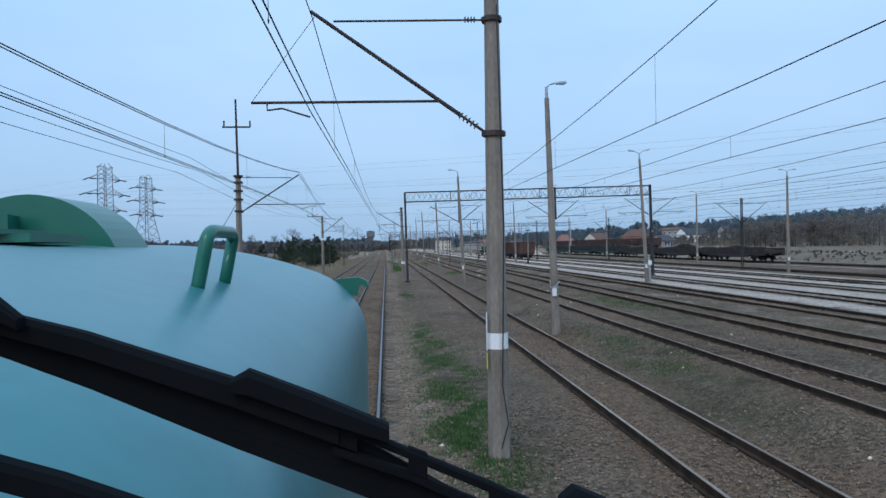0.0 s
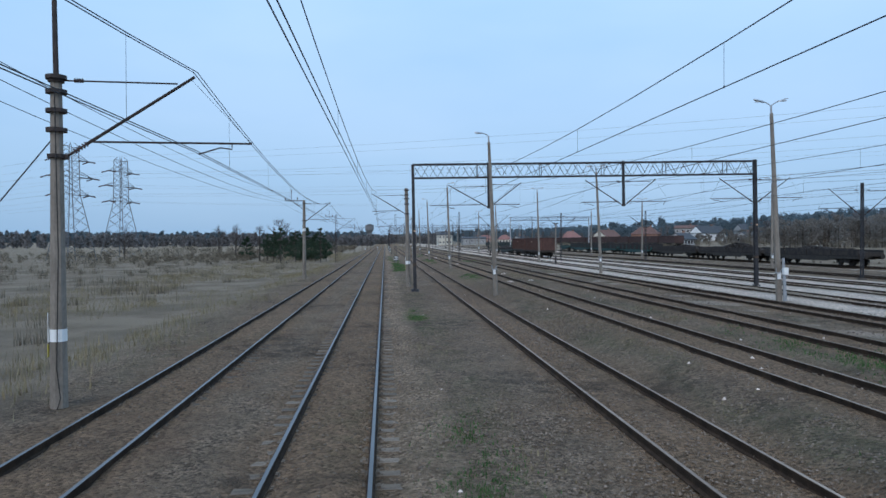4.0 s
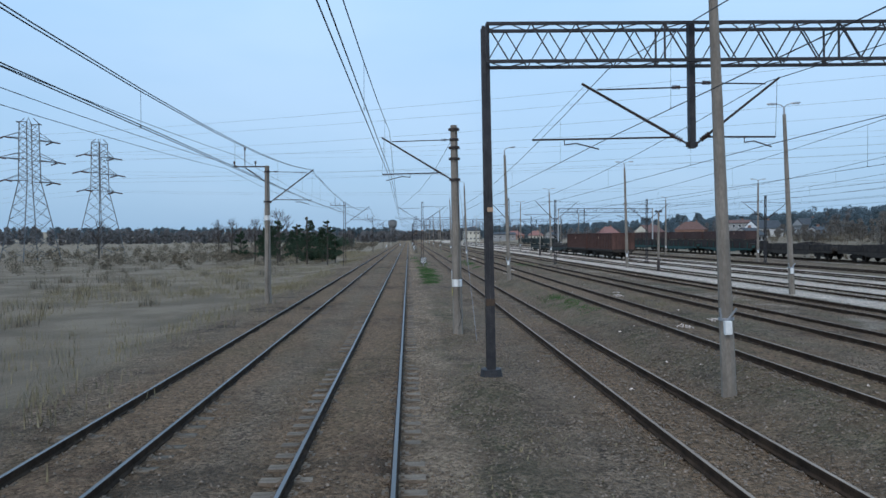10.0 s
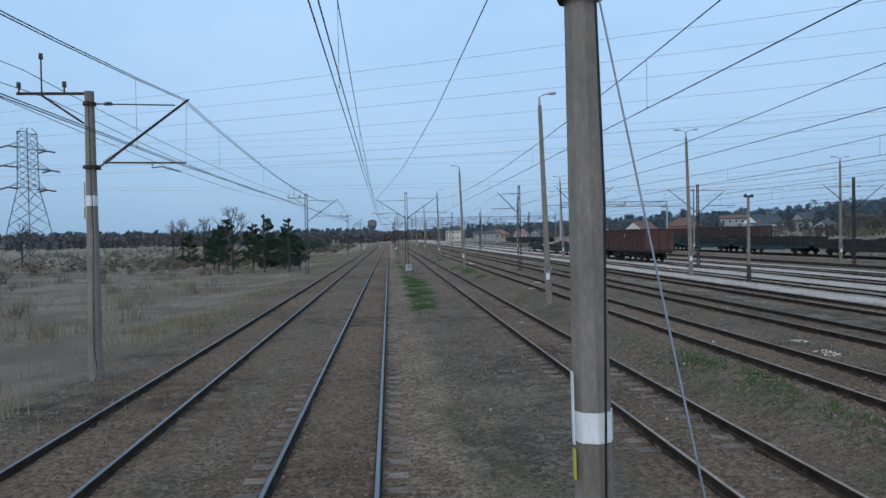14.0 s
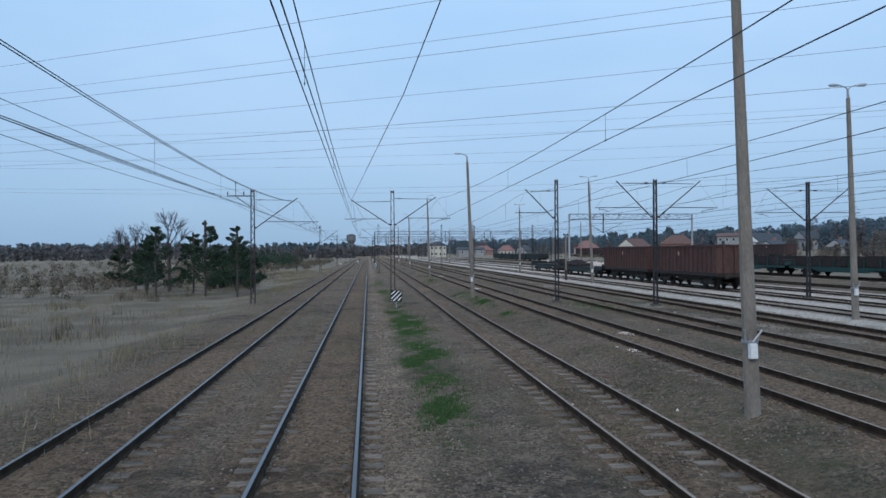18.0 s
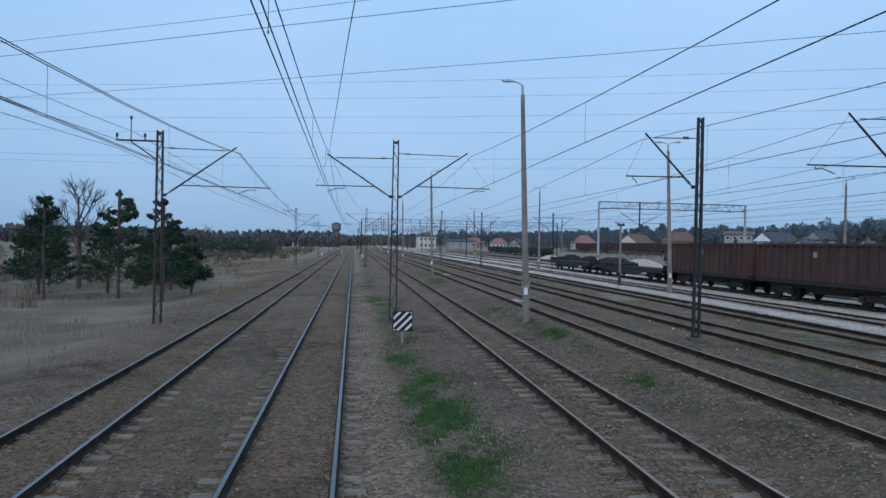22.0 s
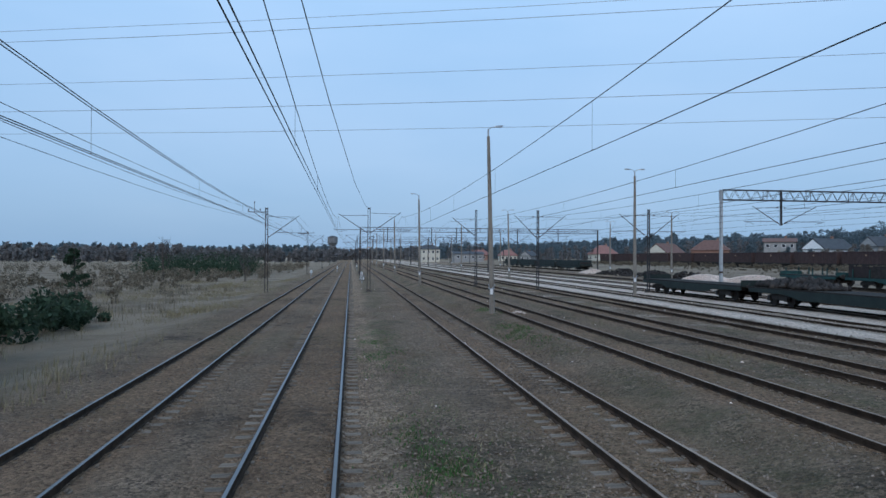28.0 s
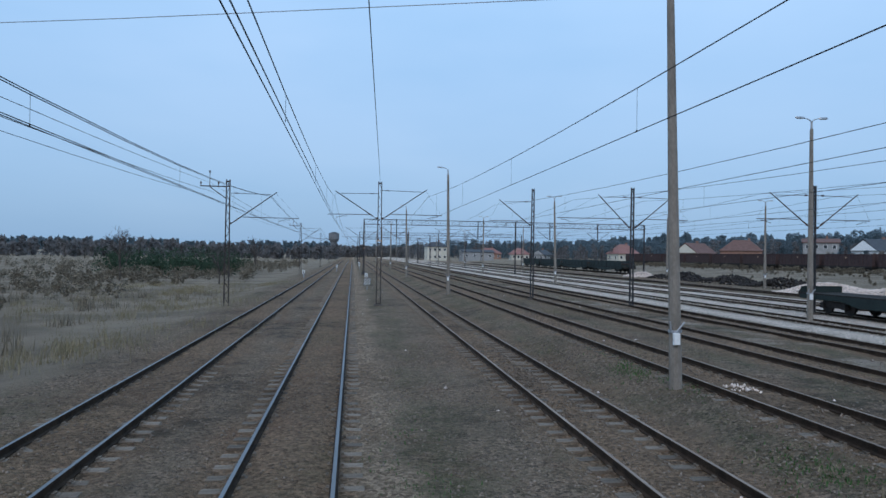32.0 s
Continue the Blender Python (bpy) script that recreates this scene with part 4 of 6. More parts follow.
overhead(T5, 0, [-8, 64.15, 126.4, 205.8, 282, 372], 5.4, 6.95, "contact wire and messenger over a yard track")
overhead(T6, 0.2, [-8, 64.15, 129.8, 200.2, 282, 372], 5.4, 6.9, "contact wire and messenger over a freight track")
overhead(T7, 0.2, [-8, 64.15, 129.8, 200.2, 282, 372], 5.4, 6.9, "contact wire and messenger over a freight track")
overhead(T8, 0.2, [-8, 70.8, 129.8, 200.2, 282, 372], 5.4, 6.9, "contact wire and messenger over a freight track")
feeder = thing("feeder_line", "dark feeder wires on the outer side of the masts", "feeder line")
for dx, zz in ((-1.7, 7.0), (-1.15, 7.7), (-0.6, 7.0)):
    pts = []
    sup = [-40, 34.4, 86.1, 138.4, 209.5, 275, 345]
    for k in range(len(sup) - 1):
        for q in range(10):
            u = q / 10
            pts.append((-7.9 + dx, sup[k] + (sup[k + 1] - sup[k]) * u, zz - 0.5 * 4 * u * (1 - u)))
    part("feeder_wire", wire_path(pts, 0.01), M_WIRE, feeder)
# a second messenger that is anchored at the concrete mast
anchor = thing("anchored_line", "slack wire run down to the concrete mast anchorage", "overhead line")
part("anchor_wire", wire_path([(1.75, 73.3, 7.15), (1.4, 88, 6.95), (0.8, 103, 6.85), (-0.2, 121, 6.95), (-1.1, 138.6, 7.2), (-0.5, 155, 6.75), (0.14, 171, 6.6), (1.0, 191, 7.0), (1.75, 210, 7.9)], 0.01), M_WIRE, anchor)


# ---- high-voltage line ----
def pylon(x, y, z, h, label, turn):
    p = thing("pylon", label, "power pylon", (x, y, z), turn, group="power pylons")
    lev = [(0, 3.5), (0.3, 2.35), (0.565, 1.25), (0.7, 1.2), (0.84, 1.15), (0.965, 1.1)]
    for sx in (-1, 1):
        for sy in (-1, 1):
            leg = Shape()
            for (a, wa), (b, wb) in zip(lev, lev[1:]):
                leg.tube((sx * wa, sy * wa, a * h), (sx * wb, sy * wb, b * h), 0.085, n=4)
            leg.tube((sx * 1.1, sy * 1.1, 0.965 * h), (sx * 0.6, sy * 0.4, h), 0.06, n=4)
            part("leg", leg, M_PYLON, p)
    for (a, wa), (b, wb) in zip(lev, lev[1:]):
        n = 3
        for k in range(n):
            ua, ub = k / n, (k + 1) / n
            za, zb = (a + (b - a) * ua) * h, (a + (b - a) * ub) * h
            ra, rb = wa + (wb - wa) * ua, wa + (wb - wa) * ub
            for s in (-1, 1):
                for p0, p1 in (((-ra, s * ra, za), (rb, s * rb, zb)), ((ra, s * ra, za), (-rb, s * rb, zb)), ((s * ra, -ra, za), (s * rb, rb, zb)), ((s * ra, ra, za), (s * rb, -rb, zb))):
                    part("lacing_bar", Shape().tube(p0, p1, 0.04, n=3), M_PYLON, p)
    for zz, half in ((0.565 * h, 4.4), (0.712 * h, 5.4), (0.853 * h, 4.4), (0.965 * h, 2.3)):
        for s in (-1, 1):
            c = Shape()
            for e in (-1.1, 1.1):
                c.tube((e, s * 1.1, zz), (0, s * half, zz), 0.09, n=4)
                c.tube((e, s * 1.1, zz + 1.3 * (half > 3)), (0, s * half, zz), 0.06, n=4)
            for k in range(1, 4):
                u = k / 4
                c.tube((1.1 * (1 - u), s * (1.1 + (half - 1.1) * u), zz), (-1.1 * (1 - u), s * (1.1 + (half - 1.1) * u), zz), 0.05, n=4)
            part("cross_arm", c, M_PYLON, p)
            if half > 3:
                for e in (-1, 1):
                    part("insulator_string", Shape().tube((0, s * half, zz), (e * 2.0, s * half, zz - 0.35), 0.14, 0.14, 8), M_INSUL, p, "dark insulator string")
    return p


PYLONS = ((-66.7, 178.0, 180.0), (-65.9, 205.0, 105.0))
for x_, y_, fall in PYLONS:
    pylon(x_, y_, -1.0, 25.6, "grey lattice power pylon with three cross-arms", -math.degrees(math.atan2(fall, 300)))
power = thing("power_line", "thin aluminium conductors crossing high over the yard", "power line")
for x_, y_, fall in PYLONS:
    run = math.hypot(300, fall)
    for frac, half in ((0.6, 3.8), (0.75, 4.8), (0.89, 3.8)):
        for side in (-1, 1):
            za = frac * 25.6 - 1.9
            ax, ay = x_ + side * half * fall / run, y_ + side * half * 300 / run
            pts = []
            for q in range(17):
                u = q / 16
                pts.append((ax + 300 * u, ay - fall * u, za + 8 * u - 5.5 * 4 * u * (1 - u)))
            part("conductor", wire_path(pts, 0.015), M_WIRE_THIN, power)
            pts = [(ax - 300 * q / 8, ay + fall * q / 8, za - 5.5 * 4 * q / 8 * (1 - q / 8)) for q in range(9)]
            part("conductor", wire_path(pts, 0.015), M_WIRE_THIN, power)


# ---- signs ----
def striped_sign(x, y, z, size, label):
    s = thing("track_sign", label, "track sign", (x, y, z), group="striped signs")
    part("post", Shape().box((0, 0.03, 0.2), (0.06, 0.04, 0.9)), M_GALV, s)
    part("plate", Shape().box((0, 0, 0.76), (size, 0.02, size)), M_WHITE, s, "white plate with black diagonal stripes")
    h = size / 2
    for dx, dz, wx, wz in ((0, h, size + 0.03, 0.035), (0, -h, size + 0.03, 0.035), (-h, 0, 0.035, size - 0.036), (h, 0, 0.035, size - 0.036)):
        part("border", Shape().box((dx, -0.004, 0.76 + dz), (wx, 0.03, wz)), M_BLACK, s, "black border strip")
    for k in range(-2, 3):
        lo, w = k * size * 0.42, size * 0.125
        pts = []
        for a, b in ((lo - w, -1), (lo + w, -1), (lo + w, 1), (lo - w, 1)):
            pts.append((a, b))
        poly = []
        for e in (-w, w):
            a0, b0 = lo + e - h, -h
            a1, b1 = lo + e + h, h
            if a0 < -h:
                b0, a0 = b0 + (-h - a0), -h
            if a1 > h:
                b1, a1 = b1 - (a1 - h), h
            poly.append(((a0, b0), (a1, b1)))
        if poly[0][0][1] > h or poly[1][0][0] > h:
            continue
        (p0, p1), (q0, q1) = poly
        o = Shape()
        pts = [p0, q0, q1, p1]
        o.add([(a * 0.96, -0.012, 0.76 + b * 0.96) for a, b in pts] + [(a * 0.96, -0.016, 0.76 + b * 0.96) for a, b in pts], [(0, 1, 2, 3), (7, 6, 5, 4), (0, 4, 5, 1), (1, 5, 6, 2), (2, 6, 7, 3), (3, 7, 4, 0)])
        part("stripe", o, M_BLACK, s)
    return s


striped_sign(1.76, 132.6, -0.15, 0.68, "square sign plate with black and white diagonal stripes")
striped_sign(1.45, 232.0, -0.15, 0.68, "square sign plate with black and white diagonal stripes")


def dwarf_signal(x, y, z, label):
    s = thing("dwarf_signal", label, "ground signal", (x, y, z), group="ground signals")
    part("post", Shape().tube((0, 0, -0.1), (0, 0, 0.75), 0.05, n=8), M_GALV, s)
    part("signal_box", Shape().box((0, 0, 0.95), (0.34, 0.22, 0.46), 0, 0.94), M_WHITE, s, "white painted signal box")
    part("hood", Shape().tube((0, -0.11, 1.03), (0, -0.24, 1.01), 0.07, 0.06, 10), M_BLACK, s)
    part("hood", Shape().tube((0, -0.11, 0.86), (0, -0.24, 0.84), 0.07, 0.06, 10), M_BLACK, s)


for x_, y_ in ((1.75, 356), (1.5, 318), (1.6, 246), (-2.95, 300), (-6.6, 262)):
    dwarf_signal(x_, y_, -0.15 if x_ > -6 else -0.25, "small white ground signal beside the track")


# ---- wagons ----
def wheelset_parts(parent, x, z_rail, ys):
    for y in ys:
        for s in (-0.75, 0.75):
            part("wheel", Shape().tube((s - 0.06, y, z_rail + 0.46), (s + 0.06, y, z_rail + 0.46), 0.46, n=18), M_BOGIE, parent)
        part("axle", Shape().tube((-0.75, y, z_rail + 0.46), (0.75, y, z_rail + 0.46), 0.08, n=8), M_BOGIE, parent)


def bogie(parent, y):
    for s in (-1, 1):
        f = Shape()
        f.prism([(y - 1.15, 0.62), (y - 1.0, 0.42), (y - 0.8, 0.42), (y - 0.5, 0.36), (y + 0.5, 0.36), (y + 0.8, 0.42), (y + 1.0, 0.42), (y + 1.15, 0.62), (y + 0.7, 0.72), (y - 0.7, 0.72)], 0, s * 1.0 - 0.08, s * 1.0 + 0.08)
        for k in (-0.9, 0.9):
            f.box((s * 1.05, y + k, 0.46), (0.26, 0.3, 0.3))
        part("bogie_frame", f, M_BOGIE, parent)
    wheelset_parts(parent, 0, 0.0, (y - 0.9, y + 0.9))


def buffers(parent, half, z=1.06):
    for e in (-1, 1):
        for s in (-0.87, 0.87):
            part("buffer", Shape().tube((s, e * half, z), (s, e * (half + 0.5), z), 0.1, n=10).tube((s, e * (half + 0.5), z), (s, e * (half + 0.56), z), 0.24, n=14), M_BOGIE, parent)


def gondola(x, y, z, mat, rib, label, length=12.8):
    """A high-sided open wagon with ribs, top rail, doors, bogies and buffers. Its length lies along y."""
    w = thing("gondola_wagon", label, "freight wagon", (x, y, z), group="freight wagons")
    hl, hw, zb, zt = length / 2, 1.42, 1.22, 3.32
    for s in (-1, 1):
        part("side_wall", Shape().box((s * (hw - 0.03), 0, (zb + zt) / 2), (0.06, length, zt - zb)), mat, w)
        part("end_wall", Shape().box((0, s * (hl - 0.03), (zb + zt) / 2), (2 * hw - 0.12, 0.06, zt - zb)), mat, w)
        part("top_rail", Shape().box((s * (hw + 0.02), 0, zt + 0.02), (0.14, length + 0.1, 0.14)), rib, w)
        part("sole_bar", Shape().box((s * (hw - 0.05), 0, zb - 0.1), (0.12, length, 0.24)), M_BOGIE, w)
        part("end_rail", Shape().box((0, s * (hl + 0.02), zt + 0.02), (2 * hw, 0.12, 0.14)), rib, w)
        for k in range(-8, 9):
            yy = k * (length - 0.2) / 16
            part("rib", Shape().box((s * (hw + 0.045), yy, (zb + zt) / 2), (0.09, 0.12 if k % 2 else 0.16, zt - zb - 0.1)), rib, w)
        for k in (-0.9, 0.0, 0.9):
            part("end_rib", Shape().box((k, s * (hl + 0.05), (zb + zt) / 2), (0.12, 0.1, zt - zb)), rib, w)
        part("head_stock", Shape().box((0, s * (hl - 0.05), zb - 0.12), (2.5, 0.16, 0.34)), M_BOGIE, w)
    part("underframe", Shape().box((0, 0, 0.92), (1.9, length - 1.6, 0.36)).box((0, 0, 0.62), (1.5, length * 0.34, 0.3)), M_BOGIE, w)
    part("floor", Shape().box((0, 0, zb - 0.02), (2 * hw - 0.1, length - 0.1, 0.08)), M_BOGIE, w)
    for yy in (-length * 0.32, length * 0.32):
        bogie(w, yy)
    buffers(w, hl)
    part("data_panel", Shape().box((hw * -1 - 0.075, length * 0.02, 2.75), (0.02, 0.34, 0.3)), M_ORANGE, w, "small faded data panel")
    return w


def flat_wagon(x, y, z, mat, label, length=18.5, stakes=0, load=None):
    w = thing("flat_wagon", label, "freight wagon", (x, y, z), group="flat wagons")
    hl = length / 2
    part("deck", Shape().box((0, 0, 1.06), (2.75, length, 0.1)), M_DECK, w)
    part("underframe", Shape().box((0, 0, 0.86), (1.7, length - 1.2, 0.28)), M_BOGIE, w)
    for s in (-1, 1):
        part("sole_bar", Shape().prism([(-hl, 0.78), (-hl, 1.03), (hl, 1.03), (hl, 0.78), (hl * 0.55, 0.76), (hl * 0.4, 0.5), (-hl * 0.4, 0.5), (-hl * 0.55, 0.76)], 0, s * 1.32 - 0.06, s * 1.32 + 0.06), mat, w)
        part("end_flap", Shape().box((0, s * hl, 1.27), (2.6, 0.07, 0.42)), mat, w)
        for k in range(stakes):
            part("stake", Shape().box((s * 1.4, -hl + length * (k + 0.5) / stakes, 1.45), (0.08, 0.1, 0.85)), mat, w)
    for yy in (-hl * 0.68, hl * 0.68):
        bogie(w, yy)
    buffers(w, hl)
    return w


def heap(name, x, y, z, sx, sy, h, mat, label, category, seed, n=420, size=0.28):
    """A loose heap of angular pieces on a rounded core."""
    r = np.random.RandomState(seed)
    vs, fs = [], []
    oct_v = np.array([(1, 0, 0), (-1, 0, 0), (0, 1, 0), (0, -1, 0), (0, 0, 1), (0, 0, -1)], float)
    oct_f = np.array([(0, 2, 4), (2, 1, 4), (1, 3, 4), (3, 0, 4), (2, 0, 5), (1, 2, 5), (3, 1, 5), (0, 3, 5)])
    for k in range(n):
        a, b = r.uniform(-1, 1, 2)
        top = h * max(0.0, 1 - abs(a) ** 2.4) * max(0.0, 1 - abs(b) ** 4) * (0.75 + 0.25 * math.sin(5 * b + seed))
        c = np.array([a * sx / 2, b * sy / 2, top * r.uniform(0.55, 1.0)])
        fs.append(oct_f + len(vs) * 6)
        vs.append(oct_v * r.uniform(0.4, 1.3, (6, 1)) * size + c)
    ob = new(name, stuff_mesh(name, np.concatenate(vs) + (0, 0, size * 0.3), np.concatenate(fs), mat))
    ob.location = (x, y, z)
    return tagged(ob, label, category, kind="stuff")


RAIL_Z = 0.38
WX = 27.6
gondola(WX, 145.2, RAIL_Z, M_RED_WAGON, M_RED_FRAME, "rust-red high-sided open wagon with dark ribs", 12.5)
gondola(WX, 158.65, RAIL_Z, M_RED_WAGON, M_RED_FRAME, "rust-red high-sided open wagon coupled behind another", 12.3)
for yy, ll in ((175.1, 17.9), (193.3, 16.3)):
    flat_wagon(WX, yy, RAIL_Z, M_DARK_GREEN, "dark flat wagon with a plank deck", ll)
heap("covered_load", WX, 180.6, RAIL_Z + 1.1, 2.3, 6.0, 0.5, M_SCRAP, "low dark load lying on the flat wagon", "load", 3)
# long rake on the farther track
FX = 50.0
solid_fx = thing("track", "rusty outer yard track behind the freight sidings", "railway track", kind="structure")
for side in (-0.7525, 0.7525):
    part("rail", rail_shape(FX + side, 0.5, -60, 460, M_RAIL_DULL), None, solid_fx)
for side in (-0.7525, 0.7525):
    part("rail", rail_shape(38.7 + side, 0.38, -40, 400, M_RAIL_DULL), None, solid_fx)
FAR_RAKE = [(98.2, "scrap"), (117.7, "scrap"), (137.2, "scrap"), (156.7, "teal"), (176.2, "teal"), (195.7, "teal"), (211.1, "short"), (297.0, "green"), (316.5, "green"), (336.0, "green"), (355.5, "green")]
for k, (yy, what) in enumerate(FAR_RAKE):
    mat = {"scrap": M_BOGIE, "teal": M_TEAL, "short": M_TEAL, "green": M_DARK_GREEN}[what]
    label = {"scrap": "sooty flat wagon piled with dark scrap", "teal": "teal-painted flat wagon with stakes and a dark load", "short": "short teal flat wagon standing empty", "green": "dark green stake wagon with raised sides"}[what]
    wagon = flat_wagon(FX, yy, 0.5, mat, label, 9.4 if what == "short" else 18.4, stakes=0 if what == "scrap" else 4 if what == "short" else 8)
    if what == "scrap":
        heap("scrap_heap", FX, yy, 1.62, 2.5, 17.4, 0.85 + 0.35 * (k % 2), M_SCRAP, "heap of dark rusty scrap lying on a flat wagon", "scrap", 20 + k, 2600, 0.17)
        for s in (-1, 1):
            for q in range(4):
                part("side_board", Shape().box((s * 1.36, -6.9 + 4.6 * q, 1.42 + 0.05 * ((q + k) % 2)), (0.07, 4.45, 0.62 + 0.1 * ((q + k) % 2))), M_SCRAP, wagon, "sooty drop side board")
    elif what == "teal":
        side = thing("boarded_load", "dark brown boarded load lying on a teal flat wagon", "load", (FX, yy, 1.61))
        part("load_bed", Shape().box((0, 0, 0.3), (2.4, 17.0, 0.6)), M_SCRAP, side)
        for s in (-1, 1):
            for q in range(6):
                part("side_board", Shape().box((s * 1.28, -7.35 + 2.94 * q, 0.5 + 0.04 * ((q * 7 + k) % 3)), (0.07, 2.86, 1.0)), M_LOAD if q % 2 else M_SCRAP, side)
    elif what == "green":
        side = thing("stake_load", "dark green boarded load on a stake wagon", "load", (FX, yy, 1.61))
        for s in (-1, 1):
            part("side_board", Shape().box((s * 1.25, 0, 0.55), (0.08, 17.5, 1.1)), M_DARK_GREEN, side)
        part("load_bed", Shape().box((0, 0, 0.35), (2.4, 17.2, 0.7)), M_SCRAP, side)
for k, yy in enumerate((235.0, 248.0, 262.0)):
    heap("scrap_heap", 47.5, yy, 0.22, 4.5, 14.5, 1.2, M_SCRAP, "low dark heap of old sleepers and scrap beside the track", "scrap", 70 + k, 500, 0.2)
# maroon rake behind the field
for k in range(11):
    gondola(90.0, 239.0 + 14.2 * k, 1.25, M_MAROON, M_MAROON, "far maroon open wagon in a long rake", 12.8)
heap("stone_heap", 46.5, 274.0, 0.25, 4.0, 5.0, 0.9, M_PALE_STONE, "pale heap of crushed stone beside the track", "stone heap", 91, 1500, 0.1)
heap("stone_heap", 43.6, 217.0, 0.25, 5.5, 22.0, 1.35, M_PALE_STONE, "long pale heap of crushed stone behind the flat wagons", "stone heap", 92, 16000, 0.075)


# ---- buildings ----
def house(x, y, z, sx, sy, h, roof_h, wall, roof, label, turn=0.0, floors=1, hip=False, cols=4):
    b = thing("house", label, "house", (x, y, z), turn, group="houses beyond the yard")
    part("wall", Shape().box((0, 0, h / 2 - 0.5), (sx, sy, h + 1.0)), wall, b)
    e = 0.5
    r = Shape()
    cut = sx * 0.3 if hip else -e
    r.add([(-sx / 2 - e, -sy / 2 - e, h), (sx / 2 + e, -sy / 2 - e, h), (sx / 2 + e, sy / 2 + e, h), (-sx / 2 - e, sy / 2 + e, h), (-sx / 2 + cut, 0, h + roof_h), (sx / 2 - cut, 0, h + roof_h),
           (-sx / 2 - e, -sy / 2 - e, h - 0.2), (sx / 2 + e, -sy / 2 - e, h - 0.2), (sx / 2 + e, sy / 2 + e, h - 0.2), (-sx / 2 - e, sy / 2 + e, h - 0.2)],
          [(0, 1, 5, 4), (2, 3, 4, 5), (0, 4, 3), (1, 2, 5), (6, 7, 1, 0), (7, 8, 2, 1), (8, 9, 3, 2), (9, 6, 0, 3), (9, 8, 7, 6)])
    ro = part("roof", r, roof, b)
    for s in () if hip else (-1, 1):
        x0, x1 = s * (sx / 2 + e + 0.01), s * (sx / 2 + e + 0.05)
        tri = [(-sy / 2 - 0.1, h), (sy / 2 + 0.1, h), (0, h + roof_h * 0.86)]
        part("gable", Shape().add([(q, u, v) for q in (x0, x1) for u, v in tri], [(0, 1, 2), (5, 4, 3), (0, 3, 4, 1), (1, 4, 5, 2), (2, 5, 3, 0)]), wall, b)
    part("chimney", Shape().box((sx * 0.18, 0.4, h + roof_h), (0.7, 0.7, 1.5)), M_BRICK, ro)
    for f in range(floors):
        for k in range(cols):
            xx = -sx / 2 + sx * (k + 0.5) / cols
            zz = h * (f + 0.55) / floors
            wdw = part("window", Shape().box((xx, -sy / 2 - 0.02, zz), (1.2, 0.1, 1.4)), M_WHITE, b)
            part("pane", Shape().box((xx, -sy / 2 - 0.06, zz), (1.0, 0.06, 1.2)), M_GLASS, wdw)
        for k in range(2):
            yy = -sy / 4 + sy / 2 * k
            wdw = part("window", Shape().box((-sx / 2 - 0.02, yy, h * (f + 0.55) / floors), (0.1, 1.1, 1.3)), M_WHITE, b)
            part("pane", Shape().box((-sx / 2 - 0.06, yy, h * (f + 0.55) / floors), (0.06, 0.9, 1.1)), M_GLASS, wdw)
    return b


def gz1(x, y):
    return float(ground_z(x, y))


HOUSES = [
    (42, 526, 10, 9, 7.2, 2.4, M_PLASTER, M_ROOF_DARK, "cream two-storey signal house with a dark roof", 5, 2, True),
    (62, 520, 16, 8, 4.2, 1.2, M_PLASTER_GREY, M_ROOF_DARK, "low grey railway building", 5, 1, False),
    (159.5, 363, 15, 8, 4.0, 3.6, M_WHITE, M_ROOF_DARK, "white-gabled house with a grey roof", 20, 1, False),
    (182, 366, 11, 8, 4.2, 3.4, M_PLASTER_GREY, M_ROOF_DARK, "grey house with a dark roof", 5, 1, False),
    (162.4, 395, 11, 8, 7.0, 1.4, M_PLASTER_GREY, M_ROOF_BROWN, "plain greyish two-storey house with a low brown roof", -33, 2, False),
    (152.7, 429.5, 15, 10, 4.4, 4.3, M_BRICK, M_ROOF_BROWN, "brick house with a broad pinkish-brown roof", -33, 1, True),
    (122, 407, 11, 9, 3.9, 3.6, M_PLASTER, M_ROOF_BROWN, "small cream house with a brown roof", 30, 1, False),
    (115.6, 459.6, 10, 9, 3.6, 4.0, M_PLASTER, M_ROOF_RED, "cream house with an orange-red roof", 12, 1, True),
    (92, 505, 12, 9, 3.6, 3.6, M_PLASTER_GREY, M_ROOF_DARK, "house with a pale grey roof", 50, 1, False),
    (84, 520, 13, 10, 3.8, 4.4, M_PLASTER, M_ROOF_RED, "cream house with a red tiled roof", 0, 1, True),
    (76, 560, 18, 10, 4.2, 4.4, M_BRICK, M_ROOF_RED, "long brick house with a dull red roof", 8, 1, True),
    (205, 400, 13, 10, 4.0, 3.8, M_PLASTER, M_ROOF_RED, "cream house with a red roof", 20, 1, False),
    (225, 350, 12, 10, 5.2, 3.0, M_WHITE, M_ROOF_DARK, "white house half hidden by trees", 40, 2, False),
    (142, 291, 11, 8, 2.9, 3.2, M_PLASTER_GREY, M_ROOF_DARK, "pale grey farmhouse with a slate roof at the wood's edge", 35, 1, False),
    (103, 261, 11, 9, 3.0, 3.2, M_PLASTER_GREY, M_ROOF_DARK, "pale-gabled house with a low slate roof", 35, 1, False),
    (-150, 660, 14, 9, 3.0, 3.2, M_PLASTER_GREY, M_ROOF_BROWN, "far house with a dull brown roof", -20, 1, False),
]
